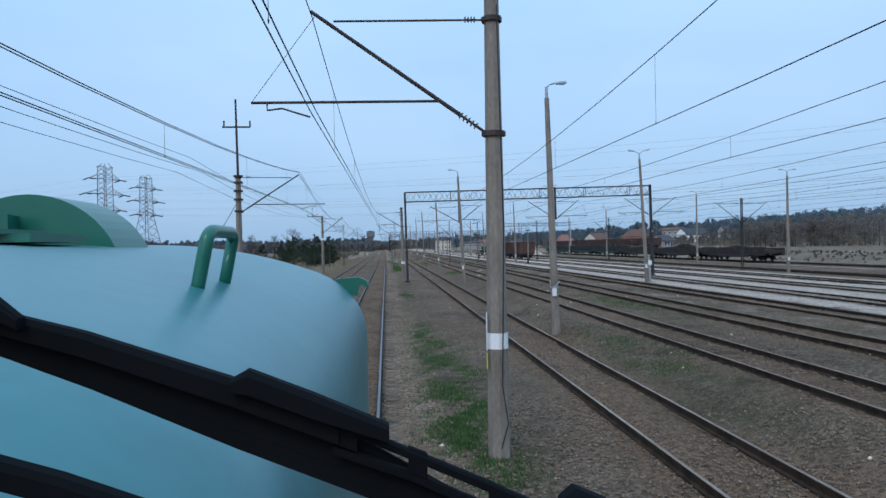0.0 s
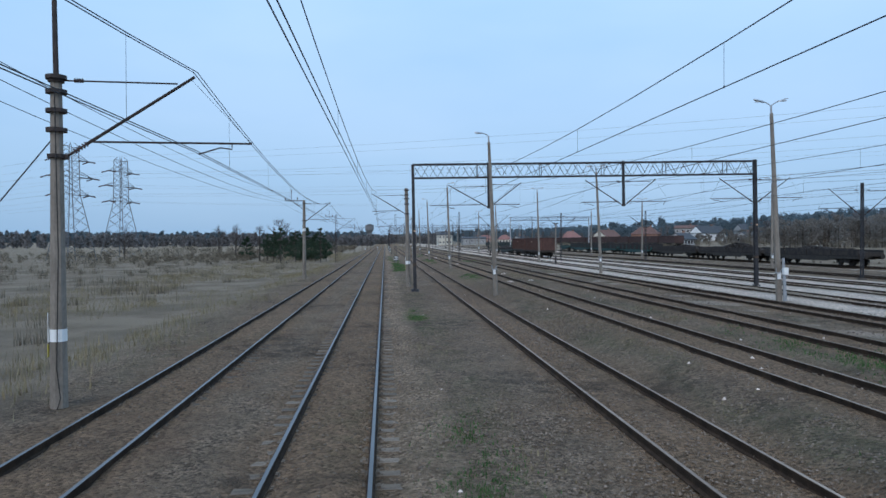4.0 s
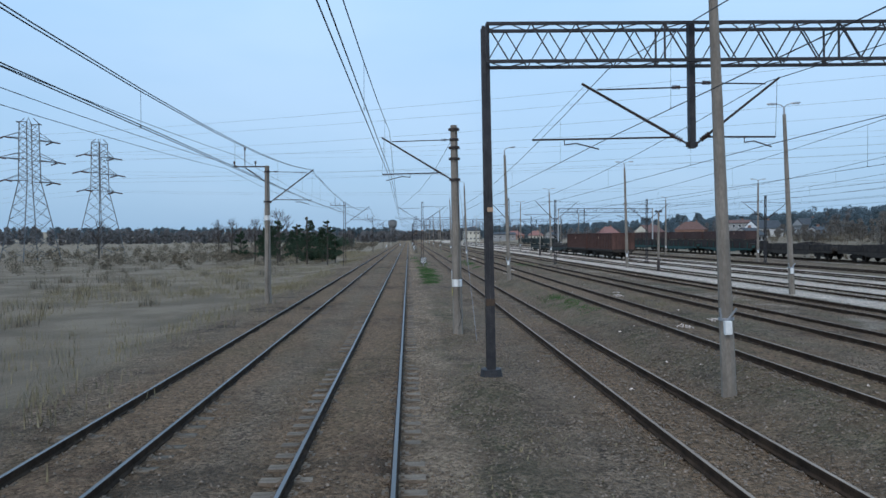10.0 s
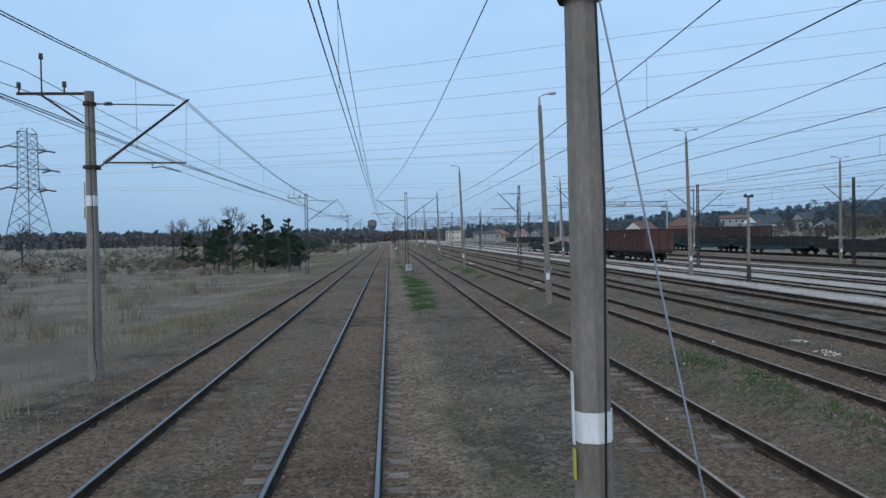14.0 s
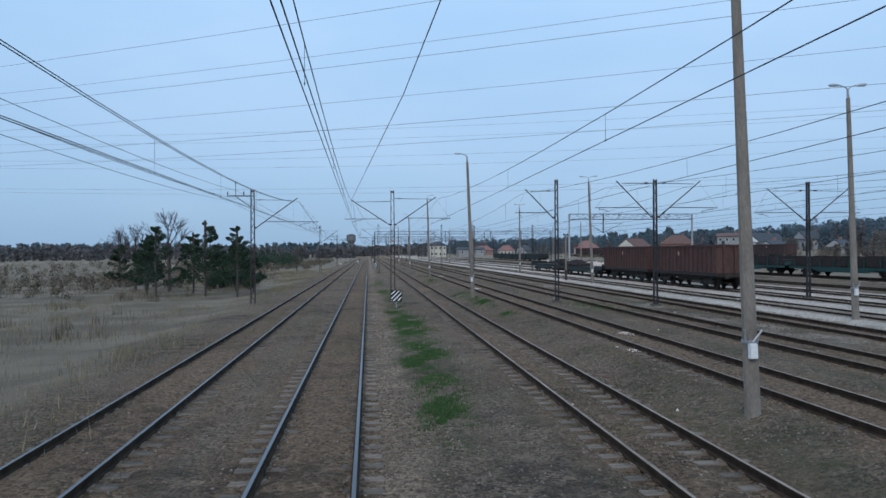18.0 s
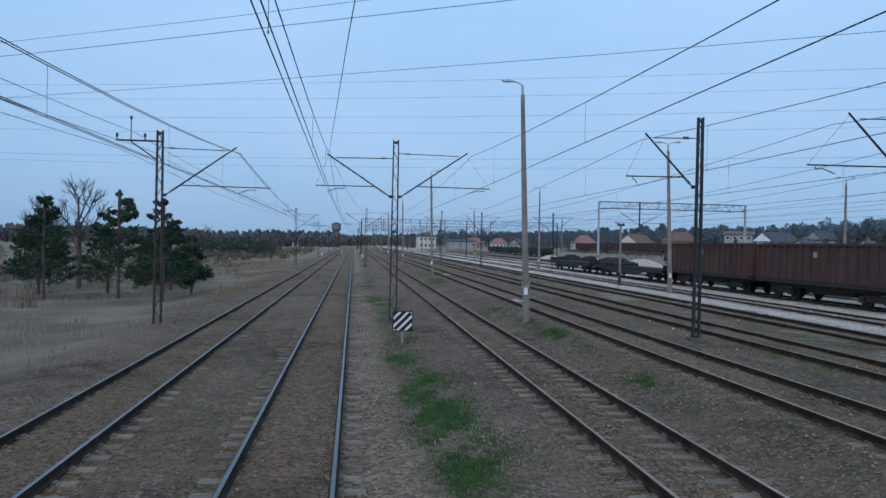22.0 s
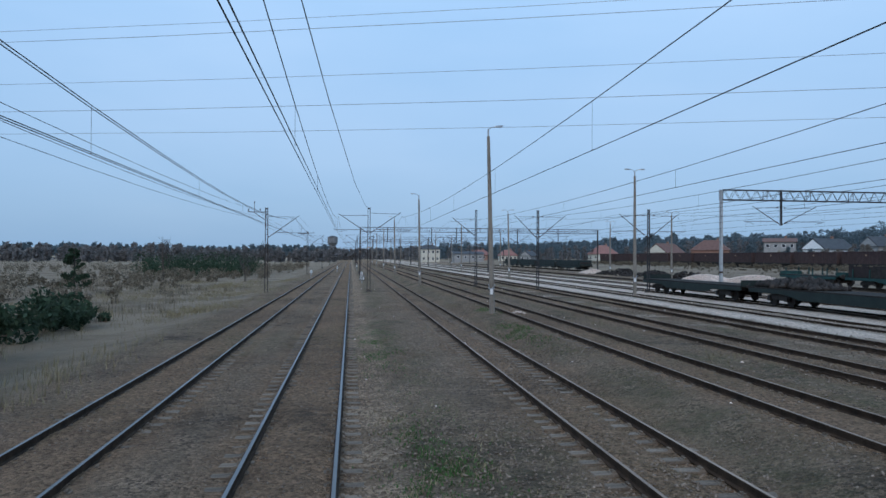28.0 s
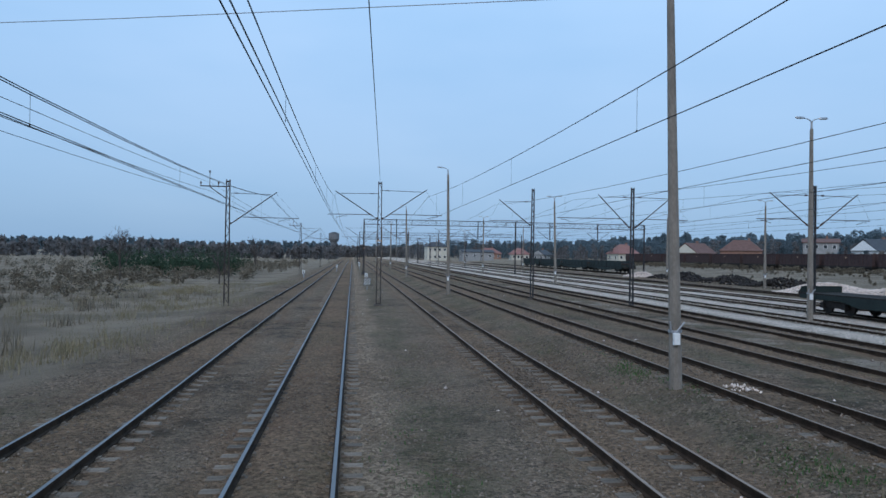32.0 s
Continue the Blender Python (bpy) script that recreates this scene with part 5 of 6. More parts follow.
for x_, y_, sx, sy, h_, rh, wall, roof, label, turn, floors, hip in HOUSES:
    k_ = 1.0 if y_ > 515 and x_ < 70 or 112 < x_ < 190 and 355 < y_ < 465 else 0.68
    house(x_, y_, gz1(x_, y_), sx * k_, sy * k_, h_ * (0.3 + 0.7 * k_), rh * k_, wall, roof, label, turn, floors, hip)

wt = thing("water_tower", "grey concrete water tower on a flared stem", "water tower", (-16.5, 800, gz1(-16.5, 800)))
part("stem", Shape().tube((0, 0, -1), (0, 0, 14), 3.0, 2.6, 14), M_TOWER, wt)
part("flare", Shape().tube((0, 0, 13), (0, 0, 16), 2.6, 4.6, 14), M_TOWER, wt)
part("tank", Shape().tube((0, 0, 16), (0, 0, 21), 4.6, 4.6, 14), M_TOWER, wt)
part("cap", Shape().tube((0, 0, 21), (0, 0, 22.4), 4.8, 1.2, 14), M_ROOF_DARK, wt)


# ---- trees ----
def leaf_cloud(rand, centres, sizes, per, leaf, flat=0.7):
    """Small crossed leaf faces round clump centres."""
    vs, fs, k = [], [], 0
    for c, s in zip(centres, sizes):
        d = rand.normal(0, 1, (per, 3))
        d /= np.linalg.norm(d, axis=1, keepdims=True) + 1e-6
        p = np.asarray(c) + d * (rand.uniform(0.25, 1, (per, 1)) ** 0.5) * s * (1, 1, flat)
        a = rand.normal(0, 1, (per, 3))
        a /= np.linalg.norm(a, axis=1, keepdims=True)
        b = np.cross(a, rand.normal(0, 1, (per, 3)))
        b /= np.linalg.norm(b, axis=1, keepdims=True) + 1e-6
        w = leaf * rand.uniform(0.6, 1.4, (per, 1))
        vs.append(np.stack([p - a * w, p + b * w * 0.5, p + a * w, p - b * w * 0.5], 1).reshape(-1, 3))
        fs.append(np.arange(per * 4).reshape(-1, 4) + k)
        k += per * 4
    return np.concatenate(vs), np.concatenate(fs)


def pine(x, y, z, h, seed, label):
    r = np.random.RandomState(seed)
    t = thing("pine_tree", label, "pine tree", (x, y, z), group="young pines")
    bow = 0.03 * h * r.uniform(-1, 1)
    limbs, cs, ss = Shape().path([(0, 0, -0.3), (bow, 0.02 * h, h * 0.5), (0, 0, h)], 0.05 + 0.008 * h, 7), [], []
    for k in range(34):
        u = r.uniform(0.12, 0.97)
        ang, reach = r.uniform(0, 2 * math.pi), (1 - u) ** 0.75 * h * 0.3 + 0.18
        zz, off = u * h, 1 - abs(u - 0.5) * 2
        tip = (math.cos(ang) * reach, math.sin(ang) * reach, zz + reach * 0.35)
        limbs.tube((bow * off, 0.02 * h * off, zz), tip, 0.03, 0.01, 4)
        for f in (0.5, 0.8, 1.05):
            cs.append((tip[0] * f, tip[1] * f, zz + reach * 0.35 * f))
            ss.append(0.17 + 0.25 * reach * (1.2 - f))
    part("trunk", limbs, M_BARK, t)
    v, f = leaf_cloud(r, cs, ss, 44, 0.09, 0.75)
    part("crown", stuff_mesh("crown", v, f, M_NEEDLE), None, t)
    return t


def bare_tree(x, y, z, h, seed, label, spread=0.32):
    r = random.Random(seed)
    t = thing("bare_tree", label, "bare tree", (x, y, z), group="bare trees")
    trunk, limbs, twigs = Shape(), Shape(), Shape()
    top = Vector((r.uniform(-0.3, 0.3), r.uniform(-0.3, 0.3), h * 0.55))
    trunk.path([(0, 0, -0.3), (0, 0.05, h * 0.25), tuple(top)], 0.02 * h, 7)

    def grow(p, d, length, rad, depth):
        q = p + d * length
        (limbs if depth > 2 else twigs).tube(p, q, rad, rad * 0.6, 4 if depth > 2 else 3, False)
        if depth == 0:
            return
        for _ in range(4 if depth > 1 else 3):
            nd = (d + Vector((r.gauss(0, 1), r.gauss(0, 1), r.gauss(0.35, 0.7))) * spread * 1.4).normalized()
            grow(p + d * length * r.uniform(0.55, 1), nd, length * r.uniform(0.55, 0.78), rad * 0.55, depth - 1)

    for k in range(7):
        u = 0.35 + 0.65 * k / 6
        ang = k * 2.4 + r.uniform(-0.4, 0.4)
        d = Vector((math.cos(ang) * 0.7, math.sin(ang) * 0.7, 0.9)).normalized()
        grow(top * u, d, h * 0.2, 0.009 * h, 3)
    grow(top, Vector((0, 0, 1)), h * 0.2, 0.01 * h, 3)
    part("trunk", trunk, M_BARK, t)
    part("branchwork", limbs, M_BARK, t)
    part("twig_crown", twigs, M_TWIG, t)
    return t


pine(-15.3, 157.0, -0.7, 7.2, 1, "dark young pine standing on the heath")
pine(-12.0, 155.0, -0.7, 6.6, 2, "dark young pine standing on the heath")
for k, (x_, y_, h_) in enumerate(((-17.6, 162, 6.2), (-14.0, 165.5, 5.6), (-19.5, 156, 6.6), (-21.5, 160, 6.0), (-11.5, 161, 4.2), (-24.0, 168, 5.8), (-17.0, 172, 5.0), (-30, 178, 5.2), (-27, 214, 4.6))):
    pine(x_, y_, -0.7, h_, 10 + k, "dark bushy pine among scrub on the heath")
for k, (x_, y_, h_) in enumerate(((-21.0, 166.0, 9.5), (-26, 171, 8.0), (-36, 196, 8.5), (-48, 232, 9.0), (-60, 190, 8.0), (-30, 260, 7.5), (-22, 330, 8.0), (-16, 252, 5.0))):
    bare_tree(x_, y_, -0.7, h_, 60 + k, "bare grey birch-like tree on the heath")


def wood(name, rows, mat, label, seed, per=26, leaf=0.9, tall=8.0):
    """A far wood: many crowns of small faces on thin stems, along a belt."""
    r = np.random.RandomState(seed)
    cs, ss, trunks = [], [], Shape()
    for x_, y_, n, dx, dy, hh in rows:
        for _ in range(n):
            a, b = x_ + r.uniform(-dx, dx), y_ + r.uniform(-dy, dy)
            g, h_ = gz1(a, b), hh * r.uniform(0.6, 1.15)
            trunks.tube((a, b, g), (a, b, g + h_ * 0.7), 0.16, 0.08, 3, False)
            for q in range(4):
                u = 0.25 + 0.22 * q
                cs.append((a + r.normal(0, 0.4), b + r.normal(0, 0.4), g + h_ * u))
                ss.append(h_ * 0.2 * (1.15 - 0.6 * u) * r.uniform(0.8, 1.3))
    v, f = leaf_cloud(r, cs, ss, per, leaf, 1.0)
    w = thing(name, label, "woodland", kind="stuff")
    ob = new("crowns", stuff_mesh("crowns", v, f, mat))
    ob.parent = w
    ob2 = part("stems", trunks, M_BARK, w)
    ob["kind"] = ob2["kind"] = "stuff"
    return w


wood("pine_wood", [(215, 330, 170, 30, 60, 11), (260, 420, 220, 40, 70, 10.5), (205, 470, 180, 40, 60, 9.5), (170, 560, 190, 50, 60, 9.5), (290, 260, 150, 40, 60, 12), (120, 650, 200, 60, 40, 11), (320, 120, 130, 40, 80, 13), (178, 318, 40, 12, 22, 10), (134, 345, 8, 5, 6, 4.5)], M_FOREST_HAZE, "dark pine wood on the rise behind the houses", 5, 75, 0.42)
wood("bare_wood", [(185, 300, 45, 20, 50, 9), (182, 450, 35, 22, 36, 8), (120, 500, 30, 25, 40, 7), (230, 200, 60, 30, 70, 9), (75, 600, 40, 40, 30, 9)], M_FOREST_BARE, "bare brown trees in front of the pine wood", 6, 40, 0.5)
wood("birch_thicket", [(112, 192, 50, 9, 14, 7.0), (122, 150, 90, 12, 45, 7.5), (140, 90, 60, 16, 60, 8), (128, 250, 14, 8, 8, 6), (125, 264, 22, 7, 9, 3.2), (138, 330, 20, 10, 8, 3.6), (150, 352, 16, 14, 6, 4), (170, 348, 18, 10, 8, 5)], M_BIRCH, "leafless brown birch thicket beyond the field", 16, 120, 0.22)
wood("far_wood", [(-60, 640, 160, 50, 60, 8), (-150, 600, 170, 60, 70, 9), (-270, 540, 150, 80, 90, 10), (-20, 790, 80, 25, 60, 9), (20, 790, 80, 30, 60, 9), (-340, 400, 110, 60, 90, 11)], M_FOREST_BARE, "low bare woods along the horizon beyond the heath", 8, 14, 1.3)
wood("ridge_wood", [(-300, 1150, 260, 280, 80, 14), (150, 1150, 200, 180, 80, 12), (-700, 900, 260, 160, 200, 15), (-900, 500, 160, 100, 250, 14), (420, 900, 200, 150, 150, 14)], M_FOREST_HAZE, "blue-green wooded ridge on the horizon", 12, 14, 3.2)


def scrub(name, rows, mat, label, seed, leaf=0.16, per=36):
    r = np.random.RandomState(seed)
    cs, ss = [], []
    for x_, y_, n, dx, dy, hh in rows:
        for _ in range(n):
            a, b, h_ = x_ + r.uniform(-dx, dx), y_ + r.uniform(-dy, dy), hh * r.uniform(0.5, 1.2)
            g = gz1(a, b)
            for q in range(3):
                cs.append((a + r.normal(0, 0.35 * h_), b + r.normal(0, 0.35 * h_), g + h_ * (0.3 + 0.25 * q)))
                ss.append(h_ * 0.42 * r.uniform(0.7, 1.2))
    v, f = leaf_cloud(r, cs, ss, per, leaf, 0.9)
    return tagged(new(name, stuff_mesh(name, v, f, mat)), label, "scrub", kind="stuff")


scrub("scrub", [(-34, 245, 220, 14, 80, 1.2), (-62, 250, 260, 35, 130, 2.0), (-24, 335, 160, 10, 80, 1.7)], M_SCRUB, "brown leafless scrub on the heath", 9, 0.13, 46)
scrub("dark_scrub", [(-30, 291, 70, 11, 14, 3.8), (-16.5, 178, 20, 2.5, 8, 1.5)], M_NEEDLE, "dark green hedge of bushes beyond the line", 10, 0.18, 80)
scrub("field_scrub", [(85.5, 310, 300, 2.0, 80, 0.9), (66, 170, 300, 7, 110, 0.2), (80, 260, 260, 9, 110, 0.28), (62, 90, 260, 6, 60, 0.16), (110, 210, 90, 18, 90, 2.2), (125, 120, 80, 20, 60, 2.6)], M_SCRUB, "brown scrub and dry stalks beyond the freight yard", 11, 0.1, 70)


# ---- locomotive front ----
def locomotive():
    """The hood ahead of the cab, its dome, handle, lifting lug and footplate, on the main line at the start."""
    cx, yf, yb = T1, 3.25, 0.34
    loco = thing("locomotive_hood", "rounded green locomotive hood with a small domed housing", "locomotive", (cx, 0, 0))
    half, crown, rad, sh = 0.885, 3.375, 1.9, 0.24
    prof = []
    for k in range(29):
        a = -1 + 2 * k / 28
        x = a * (half - sh)
        prof.append((x, crown - (rad - math.sqrt(rad * rad - x * x))))
    edge = prof[-1][1]
    tilt = math.asin((half - sh) / rad)
    right = []
    for k in range(1, 10):
        w = tilt + (math.pi / 2 - tilt) * k / 9
        right.append((half - sh + sh * (math.sin(w) - math.sin(tilt)) / (1 - math.sin(tilt)) , edge - sh * (math.cos(tilt) - math.cos(w)) * 1.25))
    right.append((half, 1.35))
    full = [(-x, z) for x, z in reversed(right)] + prof + right
    n = len(full)
    hood = Shape()
    ys = [yb, 0.8, 1.3, 1.8, 2.3, 2.8, 3.05] + [3.05 + 0.2 * math.sin(math.pi / 2 * k / 6) for k in range(1, 7)]
    for y in ys:
        f = max(0.0, (y - 3.05) / 0.2)
        shrink = 1 - 0.1 * (1 - math.sqrt(max(0.0, 1 - f * f)))
        hood.v += [(x * shrink, y, 1.35 + (z - 1.35) * (1 - 0.6 * (1 - shrink))) for x, z in full]
    for i in range(len(ys) - 1):
        o = i * n
        hood.f += [(o + k, o + k + 1, o + n + k + 1, o + n + k) for k in range(n - 1)]
    o = (len(ys) - 1) * n
    hood.f += [tuple(range(o, o + n)), tuple(range(n - 1, -1, -1))]
    part("hood", hood, M_GREEN_SKY_TINT, loco, "blue-green painted hood with soft rounded shoulders", True)
    # dome: a short half-round housing across the crown
    dome = Shape()
    dr, dn, y0, y1, zc = 0.255, 24, 2.08, 2.36, 3.265
    for y in (y0, y1):
        dome.v += [(dr * math.cos(math.pi * k / dn) - 0.02, y, zc + dr * 0.98 * math.sin(math.pi * k / dn)) for k in range(dn + 1)]
    m = dn + 1
    dome.f += [(k, k + 1, m + k + 1, m + k) for k in range(dn)] + [tuple(range(dn, -1, -1)), tuple(range(m, 2 * m))]
    part("dome", dome, M_GREEN, loco, "half-round green housing")
    part("dome_bracket", Shape().box((-0.06, 2.04, 3.43), (0.035, 0.08, 0.05)).box((-0.035, 2.0, 3.43), (0.02, 0.03, 0.05)).box((-0.1, 2.0, 3.43), (0.02, 0.03, 0.05)), M_GREEN, loco)
    hatch = Shape()
    hatch.box((-0.02, 1.82, 3.386), (0.4, 0.3, 0.02)).box((-0.02, 1.74, 3.4), (0.3, 0.24, 0.012))
    part("hatch_lid", hatch, M_GREEN, loco, "flat green hatch lid")
    # a bent tube handle that leans outward with the curve of the hood
    near_foot, far_foot, up = Vector((0.596, 1.45, 3.262)), Vector((0.6, 1.67, 3.262)), Vector((0.022, 0.0, 0.108))
    pts = [near_foot + up * (k / 4) for k in range(5)]
    run = far_foot - near_foot
    for k in range(1, 6):
        w = math.pi / 2 * k / 5
        pts.append(near_foot + up * (1 + 0.17 * math.sin(w)) + run * 0.18 * (1 - math.cos(w)))
    for k in range(0, 6):
        w = math.pi / 2 * k / 5
        pts.append(far_foot - run * 0.18 * (1 - math.sin(w)) + up * (1 + 0.17 * math.cos(w)))
    pts += [far_foot + up * 0.5, far_foot - up * 0.1]
    part("handle", Shape().path([tuple(p) for p in pts], 0.0138, 12), M_GREEN, loco, "bent green tube handle", True)
    for foot in (near_foot, far_foot):
        part("handle_foot", Shape().tube(foot - up * 0.05, foot + up * 0.09, 0.026, 0.022, 14), M_GREEN, loco)
    lug = Shape()
    out = [(0.75, 3.216), (0.8, 3.22), (0.855, 3.222), (0.885, 3.206), (0.894, 3.184), (0.886, 3.172), (0.872, 3.188), (0.858, 3.188), (0.85, 3.168), (0.845, 3.14), (0.8, 3.15)]
    lug.prism(out, 1, 3.1, 3.135)
    part("lifting_lug", lug, M_GREEN, loco, "hooked green lifting lug")
    part("footplate", Shape().box((0, 1.8, 1.27), (2.6, 3.6, 0.14)), M_BOGIE, loco)
    part("buffer_beam", Shape().box((0, 3.62, 1.05), (2.5, 0.12, 0.5)), M_SALMON, loco)
    part("handrail", Shape().path([(1.0, 0.6, 1.34), (1.0, 0.6, 2.2), (1.0, 1.2, 2.25), (1.0, 3.2, 2.25), (1.0, 3.3, 1.34)], 0.022, 8), M_SALMON, loco, "salmon-painted handrail")
    for s in (-0.87, 0.87):
        part("buffer", Shape().tube((s, 3.68, 1.05), (s, 4.1, 1.05), 0.1, n=10).tube((s, 4.1, 1.05), (s, 4.16, 1.05), 0.24, n=16), M_BOGIE, loco)
    for y in (0.9, 2.7):
        for s in (-0.7525, 0.7525):
            part("wheel", Shape().tube((s - 0.065, y, 0.5), (s + 0.065, y, 0.5), 0.5, n=24), M_BOGIE, loco)
    part("frame", Shape().box((0, 1.7, 0.9), (1.2, 3.7, 0.6)), M_BOGIE, loco)
    # windscreen wiper: a rubber blade under a flat carrier with two slots, and the linkage below
    def bar(points, y, deep):
        """A flat bar through (x, z, half width) points, bevelled along its upper edge."""
        o = Shape()
        for (x, z, h) in points:
            o.v += [(x, y - deep, z - h * 0.8), (x, y - deep, z + h * 0.55), (x, y - deep * 0.4, z + h), (x, y + deep, z + h), (x, y + deep, z - h)]
        for i in range(len(points) - 1):
            k = 5 * i
            o.f += [(k + q, k + (q + 1) % 5, k + 5 + (q + 1) % 5, k + 5 + q) for q in range(5)]
        e = 5 * (len(points) - 1)
        o.f += [(4, 3, 2, 1, 0), (e, e + 1, e + 2, e + 3, e + 4)]
        return o

    wy = 0.25
    wiper = part("wiper", bar([(0.823, 3.3335, 0.0036), (0.87, 3.3195, 0.0044), (0.918, 3.302, 0.005), (0.953, 3.288, 0.0054)], wy - 0.004, 0.003), M_RUBBER, loco, "black wiper arm and blade")
    part("blade", bar([(0.823, 3.3265, 0.0036), (0.87, 3.3075, 0.0042), (0.918, 3.286, 0.005), (0.953, 3.2715, 0.0056), (0.994, 3.2545, 0.006)], wy + 0.003, 0.003), M_RUBBER, wiper, "matt rubber blade")
    part("web", bar([(0.823, 3.33, 0.0042), (0.87, 3.3135, 0.0056), (0.918, 3.294, 0.0072), (0.956, 3.279, 0.0075), (0.99, 3.2605, 0.0052)], wy + 0.001, 0.0012), M_RUBBER, wiper)
    part("carrier_rail", bar([(0.951, 3.2908, 0.0017), (1.004, 3.2665, 0.0019), (1.03, 3.2535, 0.002)], wy - 0.004, 0.002), M_RUBBER, wiper)
    part("carrier_rail", bar([(0.951, 3.2815, 0.0014), (0.978, 3.2712, 0.0016), (1.012, 3.2545, 0.0018)], wy - 0.004, 0.002), M_RUBBER, wiper)
    for x, z, h, w in ((0.9555, 3.2862, 0.005, 0.0035), (0.9795, 3.2757, 0.0046, 0.0032), (1.008, 3.2605, 0.0046, 0.004)):
        part("carrier_bridge", bar([(x - w, z + w * 0.42, h), (x + w, z - w * 0.42, h)], wy - 0.004, 0.0018), M_RUBBER, wiper)
    part("clip", bar([(0.9185, 3.3052, 0.0024), (0.924, 3.3062, 0.0044), (0.945, 3.2975, 0.0044), (0.97, 3.2875, 0.003)], wy - 0.009, 0.003), M_RUBBER, wiper, "raised black clip")
    part("end_stop", bar([(0.838, 3.3325, 0.0024), (0.845, 3.3325, 0.0036), (0.8525, 3.3275, 0.002)], wy - 0.009, 0.003), M_RUBBER, wiper)
    part("hinge", bar([(1.029, 3.258, 0.003), (1.034, 3.2595, 0.0056), (1.046, 3.2545, 0.0052)], wy - 0.004, 0.004), M_RUBBER, wiper)
    part("linkage", bar([(0.823, 3.2825, 0.005), (0.86, 3.2705, 0.005), (0.9, 3.255, 0.0048)], wy, 0.004), M_RUBBER, wiper)
    return loco


locomotive()


# ---- loose stones, grass ----
def stones(name, n, x0, x1, y0, y1, lo, hi, mat, label, seed, power=1.0):
    r = np.random.RandomState(seed)
    x, y = r.uniform(x0, x1, n), y0 + (y1 - y0) * r.uniform(0, 1, n) ** power
    z = ground_z(x, y)
    base = np.array([(1, 0, 0), (-1, 0, 0), (0, 1, 0), (0, -1, 0), (0, 0, 0.8), (0, 0, -0.6)], float)
    f = np.array([(0, 2, 4), (2, 1, 4), (1, 3, 4), (3, 0, 4), (2, 0, 5), (1, 2, 5), (3, 1, 5), (0, 3, 5)])
    s = r.uniform(lo, hi, (n, 1, 1)) * r.uniform(0.6, 1.2, (n, 6, 1))
    a = r.uniform(0, 2 * np.pi, n)
    v = base[None] * s
    vx = v[..., 0] * np.cos(a)[:, None] - v[..., 1] * np.sin(a)[:, None]
    vy = v[..., 0] * np.sin(a)[:, None] + v[..., 1] * np.cos(a)[:, None]
    v = np.stack([vx + x[:, None], vy + y[:, None], v[..., 2] + z[:, None] + 0.005], -1).reshape(-1, 3)
    faces = (f[None] + (np.arange(n) * 6)[:, None, None]).reshape(-1, 3)
    return tagged(new(name, stuff_mesh(name, v, faces, mat)), label, "stones", kind="stuff")


stones("gravel", 115000, -0.1, 8.3, 2, 190, 0.012, 0.044, M_STONE, "loose grey-brown gravel between the tracks", 21)
stones("gravel", 22000, -8.0, -0.1, 2, 200, 0.015, 0.045, M_STONE, "loose gravel beside the main line", 22)
stones("gravel", 26000, 8.0, 20.0, 8, 220, 0.02, 0.055, M_STONE, "loose gravel among the yard tracks", 23)
stones("white_stones", 200, 0.0, 20.0, 3, 220, 0.03, 0.075, M_PALE_STONE, "scattered white stones and litter on the gravel", 24)
for k, (x_, y_, s_) in enumerate(((10.9, 84.5, 0.16), (11.4, 86.5, 0.12), (9.5, 113.0, 0.16), (10.2, 105.5, 0.14), (8.3, 109.0, 0.12), (11.2, 73.5, 0.16), (9.3, 71.5, 0.16), (8.9, 146.0, 0.25), (9.2, 178.0, 0.22))):
    heap("chalk_lump", x_, y_, gz1(x_, y_), s_ * 2.6, s_ * 4.4, s_ * 0.5, M_PALE_STONE, "whitish lumps of lime dropped beside the rail", "stone heap", 200 + k, 40, s_ * 0.2)


def grass(name, patches, mat, label, seed, h=0.13):
    r = np.random.RandomState(seed)
    vs, fs, o = [], [], 0
    for x_, y_, sx, sy, n in patches:
        a, b = r.normal(0, 0.5, n), r.normal(0, 0.5, n)
        x, y = x_ + a * sx, y_ + b * sy
        clump = np.sin(3.1 * x + 1.3 * y) + np.sin(1.7 * y - 2.3 * x) + 0.7 * np.sin(7.3 * x - 4.1 * y) + 0.6 * np.sin(9.7 * y + 5.3 * x)
        keep = clump + r.uniform(-1.6, 1.8, n) > 0.25
        x, y = x[keep], y[keep]
        m = len(x)
        z = ground_z(x, y) - 0.01
        hh, ang, lean = h * r.uniform(0.4, 1.2, m), r.uniform(0, 2 * np.pi, m), r.uniform(0, 0.07 + 0.3 * h * (h > 0.3), m)
        w = r.uniform(0.008, 0.02, m) * max(1.0, h * 2.2)
        ca, sa = np.cos(ang), np.sin(ang)
        p0 = np.stack([x - w * ca, y - w * sa, z], -1)
        p1 = np.stack([x + w * ca, y + w * sa, z], -1)
        p2 = np.stack([x - sa * lean, y + ca * lean, z + hh], -1)
        vs.append(np.stack([p0, p1, p2], 1).reshape(-1, 3))
        fs.append(np.arange(3 * m).reshape(-1, 3) + o)
        o += 3 * m
    return tagged(new(name, stuff_mesh(name, np.concatenate(vs), np.concatenate(fs), mat)), label, "grass", kind="stuff")


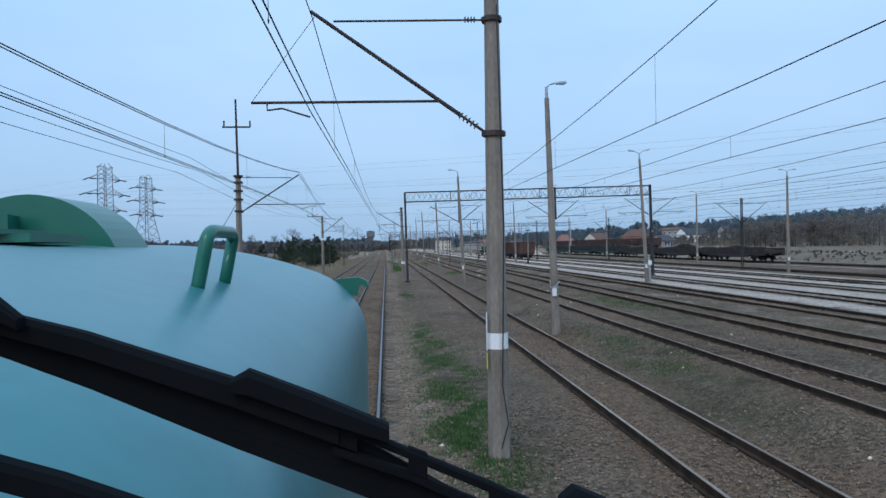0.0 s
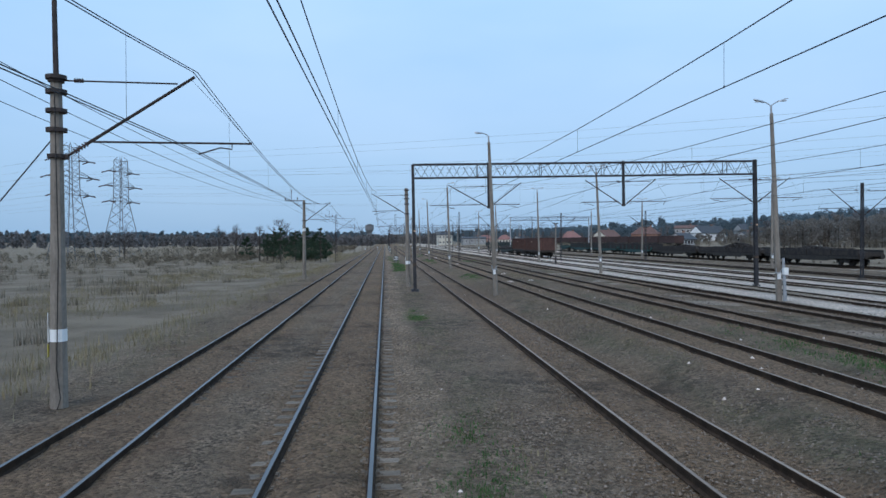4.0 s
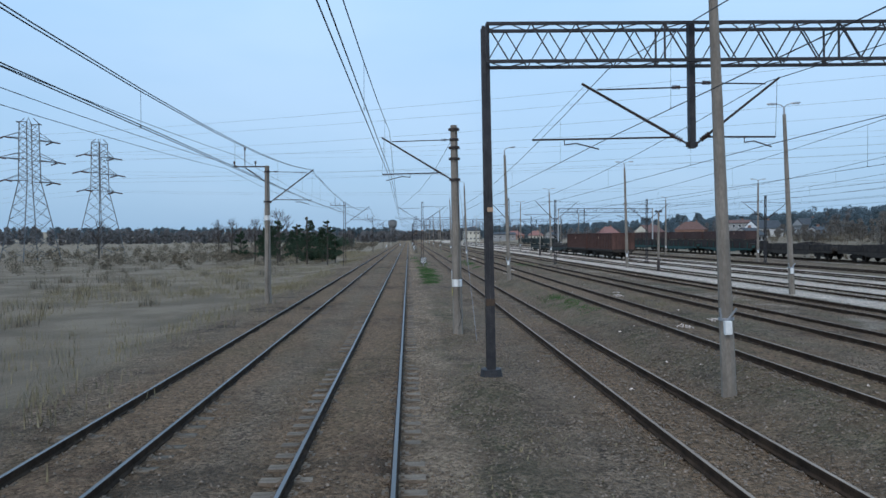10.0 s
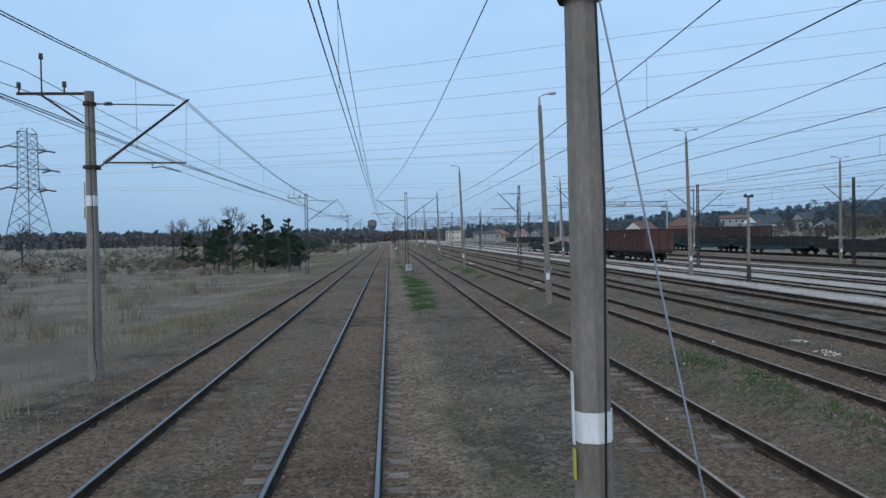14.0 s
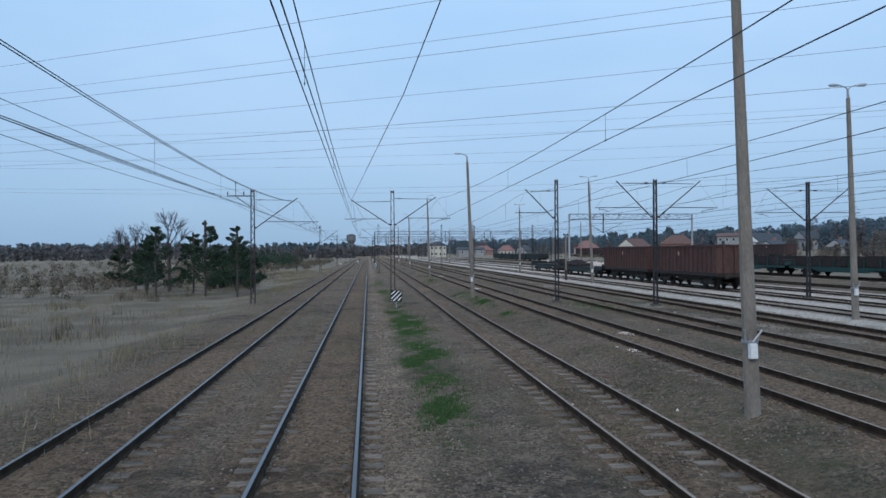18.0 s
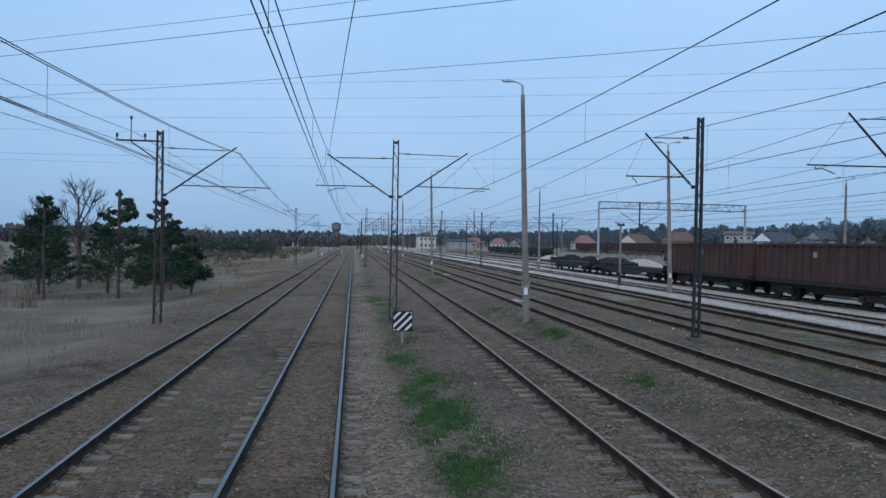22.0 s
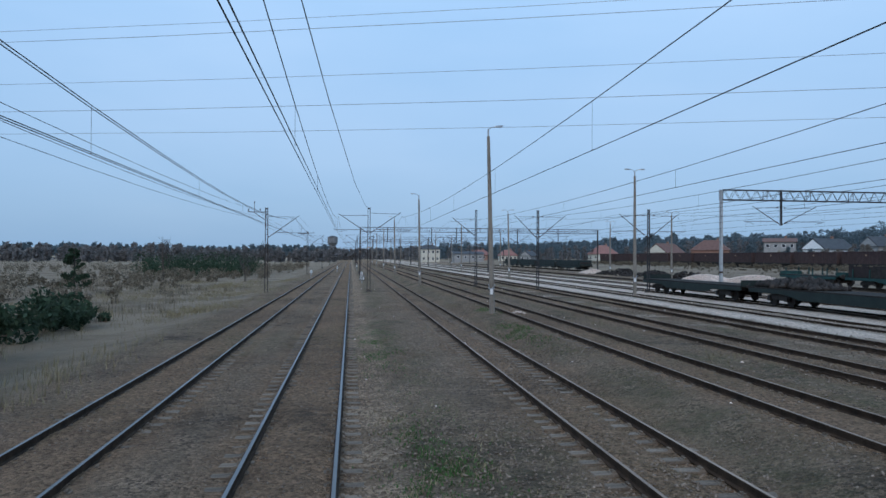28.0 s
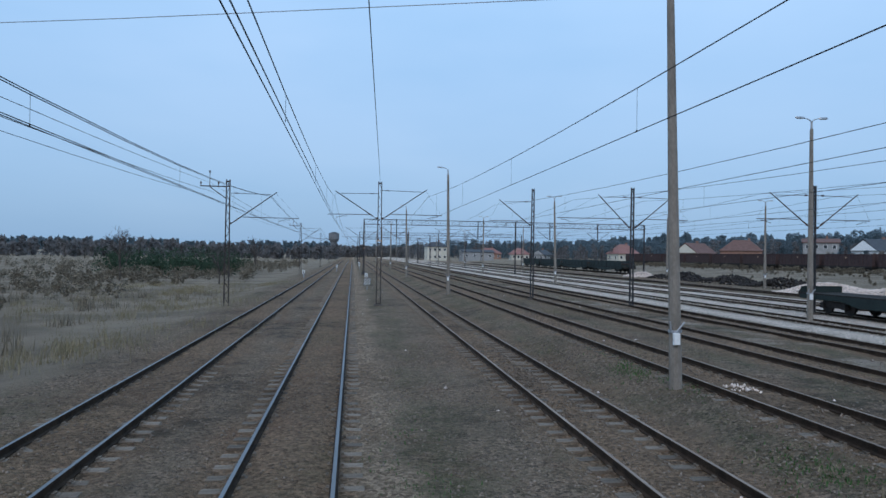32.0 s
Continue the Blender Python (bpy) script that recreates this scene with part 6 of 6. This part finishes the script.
GREEN = [(1.8, 125.3, 0.5, 2.6, 3500), (1.75, 121.6, 0.55, 2.8, 7500), (1.9, 118.2, 0.65, 2.2, 8000), (2.15, 113.0, 0.65, 2.2, 6000), (1.5, 115.2, 0.5, 1.8, 3000), (7.35, 134.0, 0.4, 4.2, 5500), (7.25, 124.2, 0.4, 1.2, 1000), (1.5, 109.0, 0.5, 3.0, 7000), (1.5, 14.0, 0.8, 4.5, 15300), (1.7, 20.0, 1.0, 5.5, 15300), (1.4, 27.0, 0.7, 5, 6800), (1.4, 51.5, 0.5, 3.0, 4250), (1.8, 110.5, 0.8, 3.0, 7650), (1.9, 105.5, 0.6, 2.4, 5100), (1.6, 102.5, 0.6, 2.0, 5100), (2.1, 121.5, 0.8, 5, 7650),
         (1.9, 142.0, 0.7, 10.0, 6800), (7.3, 133.8, 0.7, 3.5, 2500), (1.5, 129.5, 0.6, 2.2, 3060), (1.9, 123.0, 0.7, 2.4, 5950), (1.4, 150.0, 0.8, 5.0, 4250), (7.1, 141.4, 0.8, 3.0, 3000), (7.6, 82.0, 0.8, 5.0, 5100), (12.9, 127.0, 1.0, 5.0, 4250),
         (8.0, 181.0, 0.8, 3.5, 1500), (7.2, 20.0, 1.2, 6.0, 6800), (12.0, 36.0, 1.2, 8.0, 4250), (7.2, 170.0, 0.8, 4.0, 3400), (1.0, 168.0, 0.9, 8.0, 4250)]
grass("grass", GREEN, M_GRASS, "patches of fresh green grass on the gravel", 31, 0.08)
r_ = random.Random(5)
DRY = [(r_.choice((1.6, 2.4, 7.2, 1.2, 11.3, 15.8)) + r_.uniform(-0.5, 0.5), r_.uniform(4, 215), r_.uniform(0.5, 1.4), r_.uniform(1, 5), 260) for _ in range(90)]
grass("dry_grass", DRY, M_DRY, "thin tufts of dry yellowish grass", 32, 0.09)
HEATH = [(r_.uniform(-26, -7.6), r_.uniform(0, 260), r_.uniform(1, 3.5), r_.uniform(2, 9), 480) for _ in range(190)]
grass("heath_grass", HEATH, M_DRY, "tall dry grass along the heath edge", 33, 0.38)
BUSH = [(r_.uniform(-60, -13), r_.uniform(10, 240), r_.uniform(0.6, 1.6), r_.uniform(0.6, 1.6), 90) for _ in range(420)]
grass("heather", BUSH, M_SCRUB, "low brown twiggy heather on the heath", 34, 0.75)
stones("pale_ballast", 52000, 19.8, 35.2, 30, 260, 0.014, 0.036, M_PALE_STONE, "pale crushed stone ballast of the freight tracks", 25)
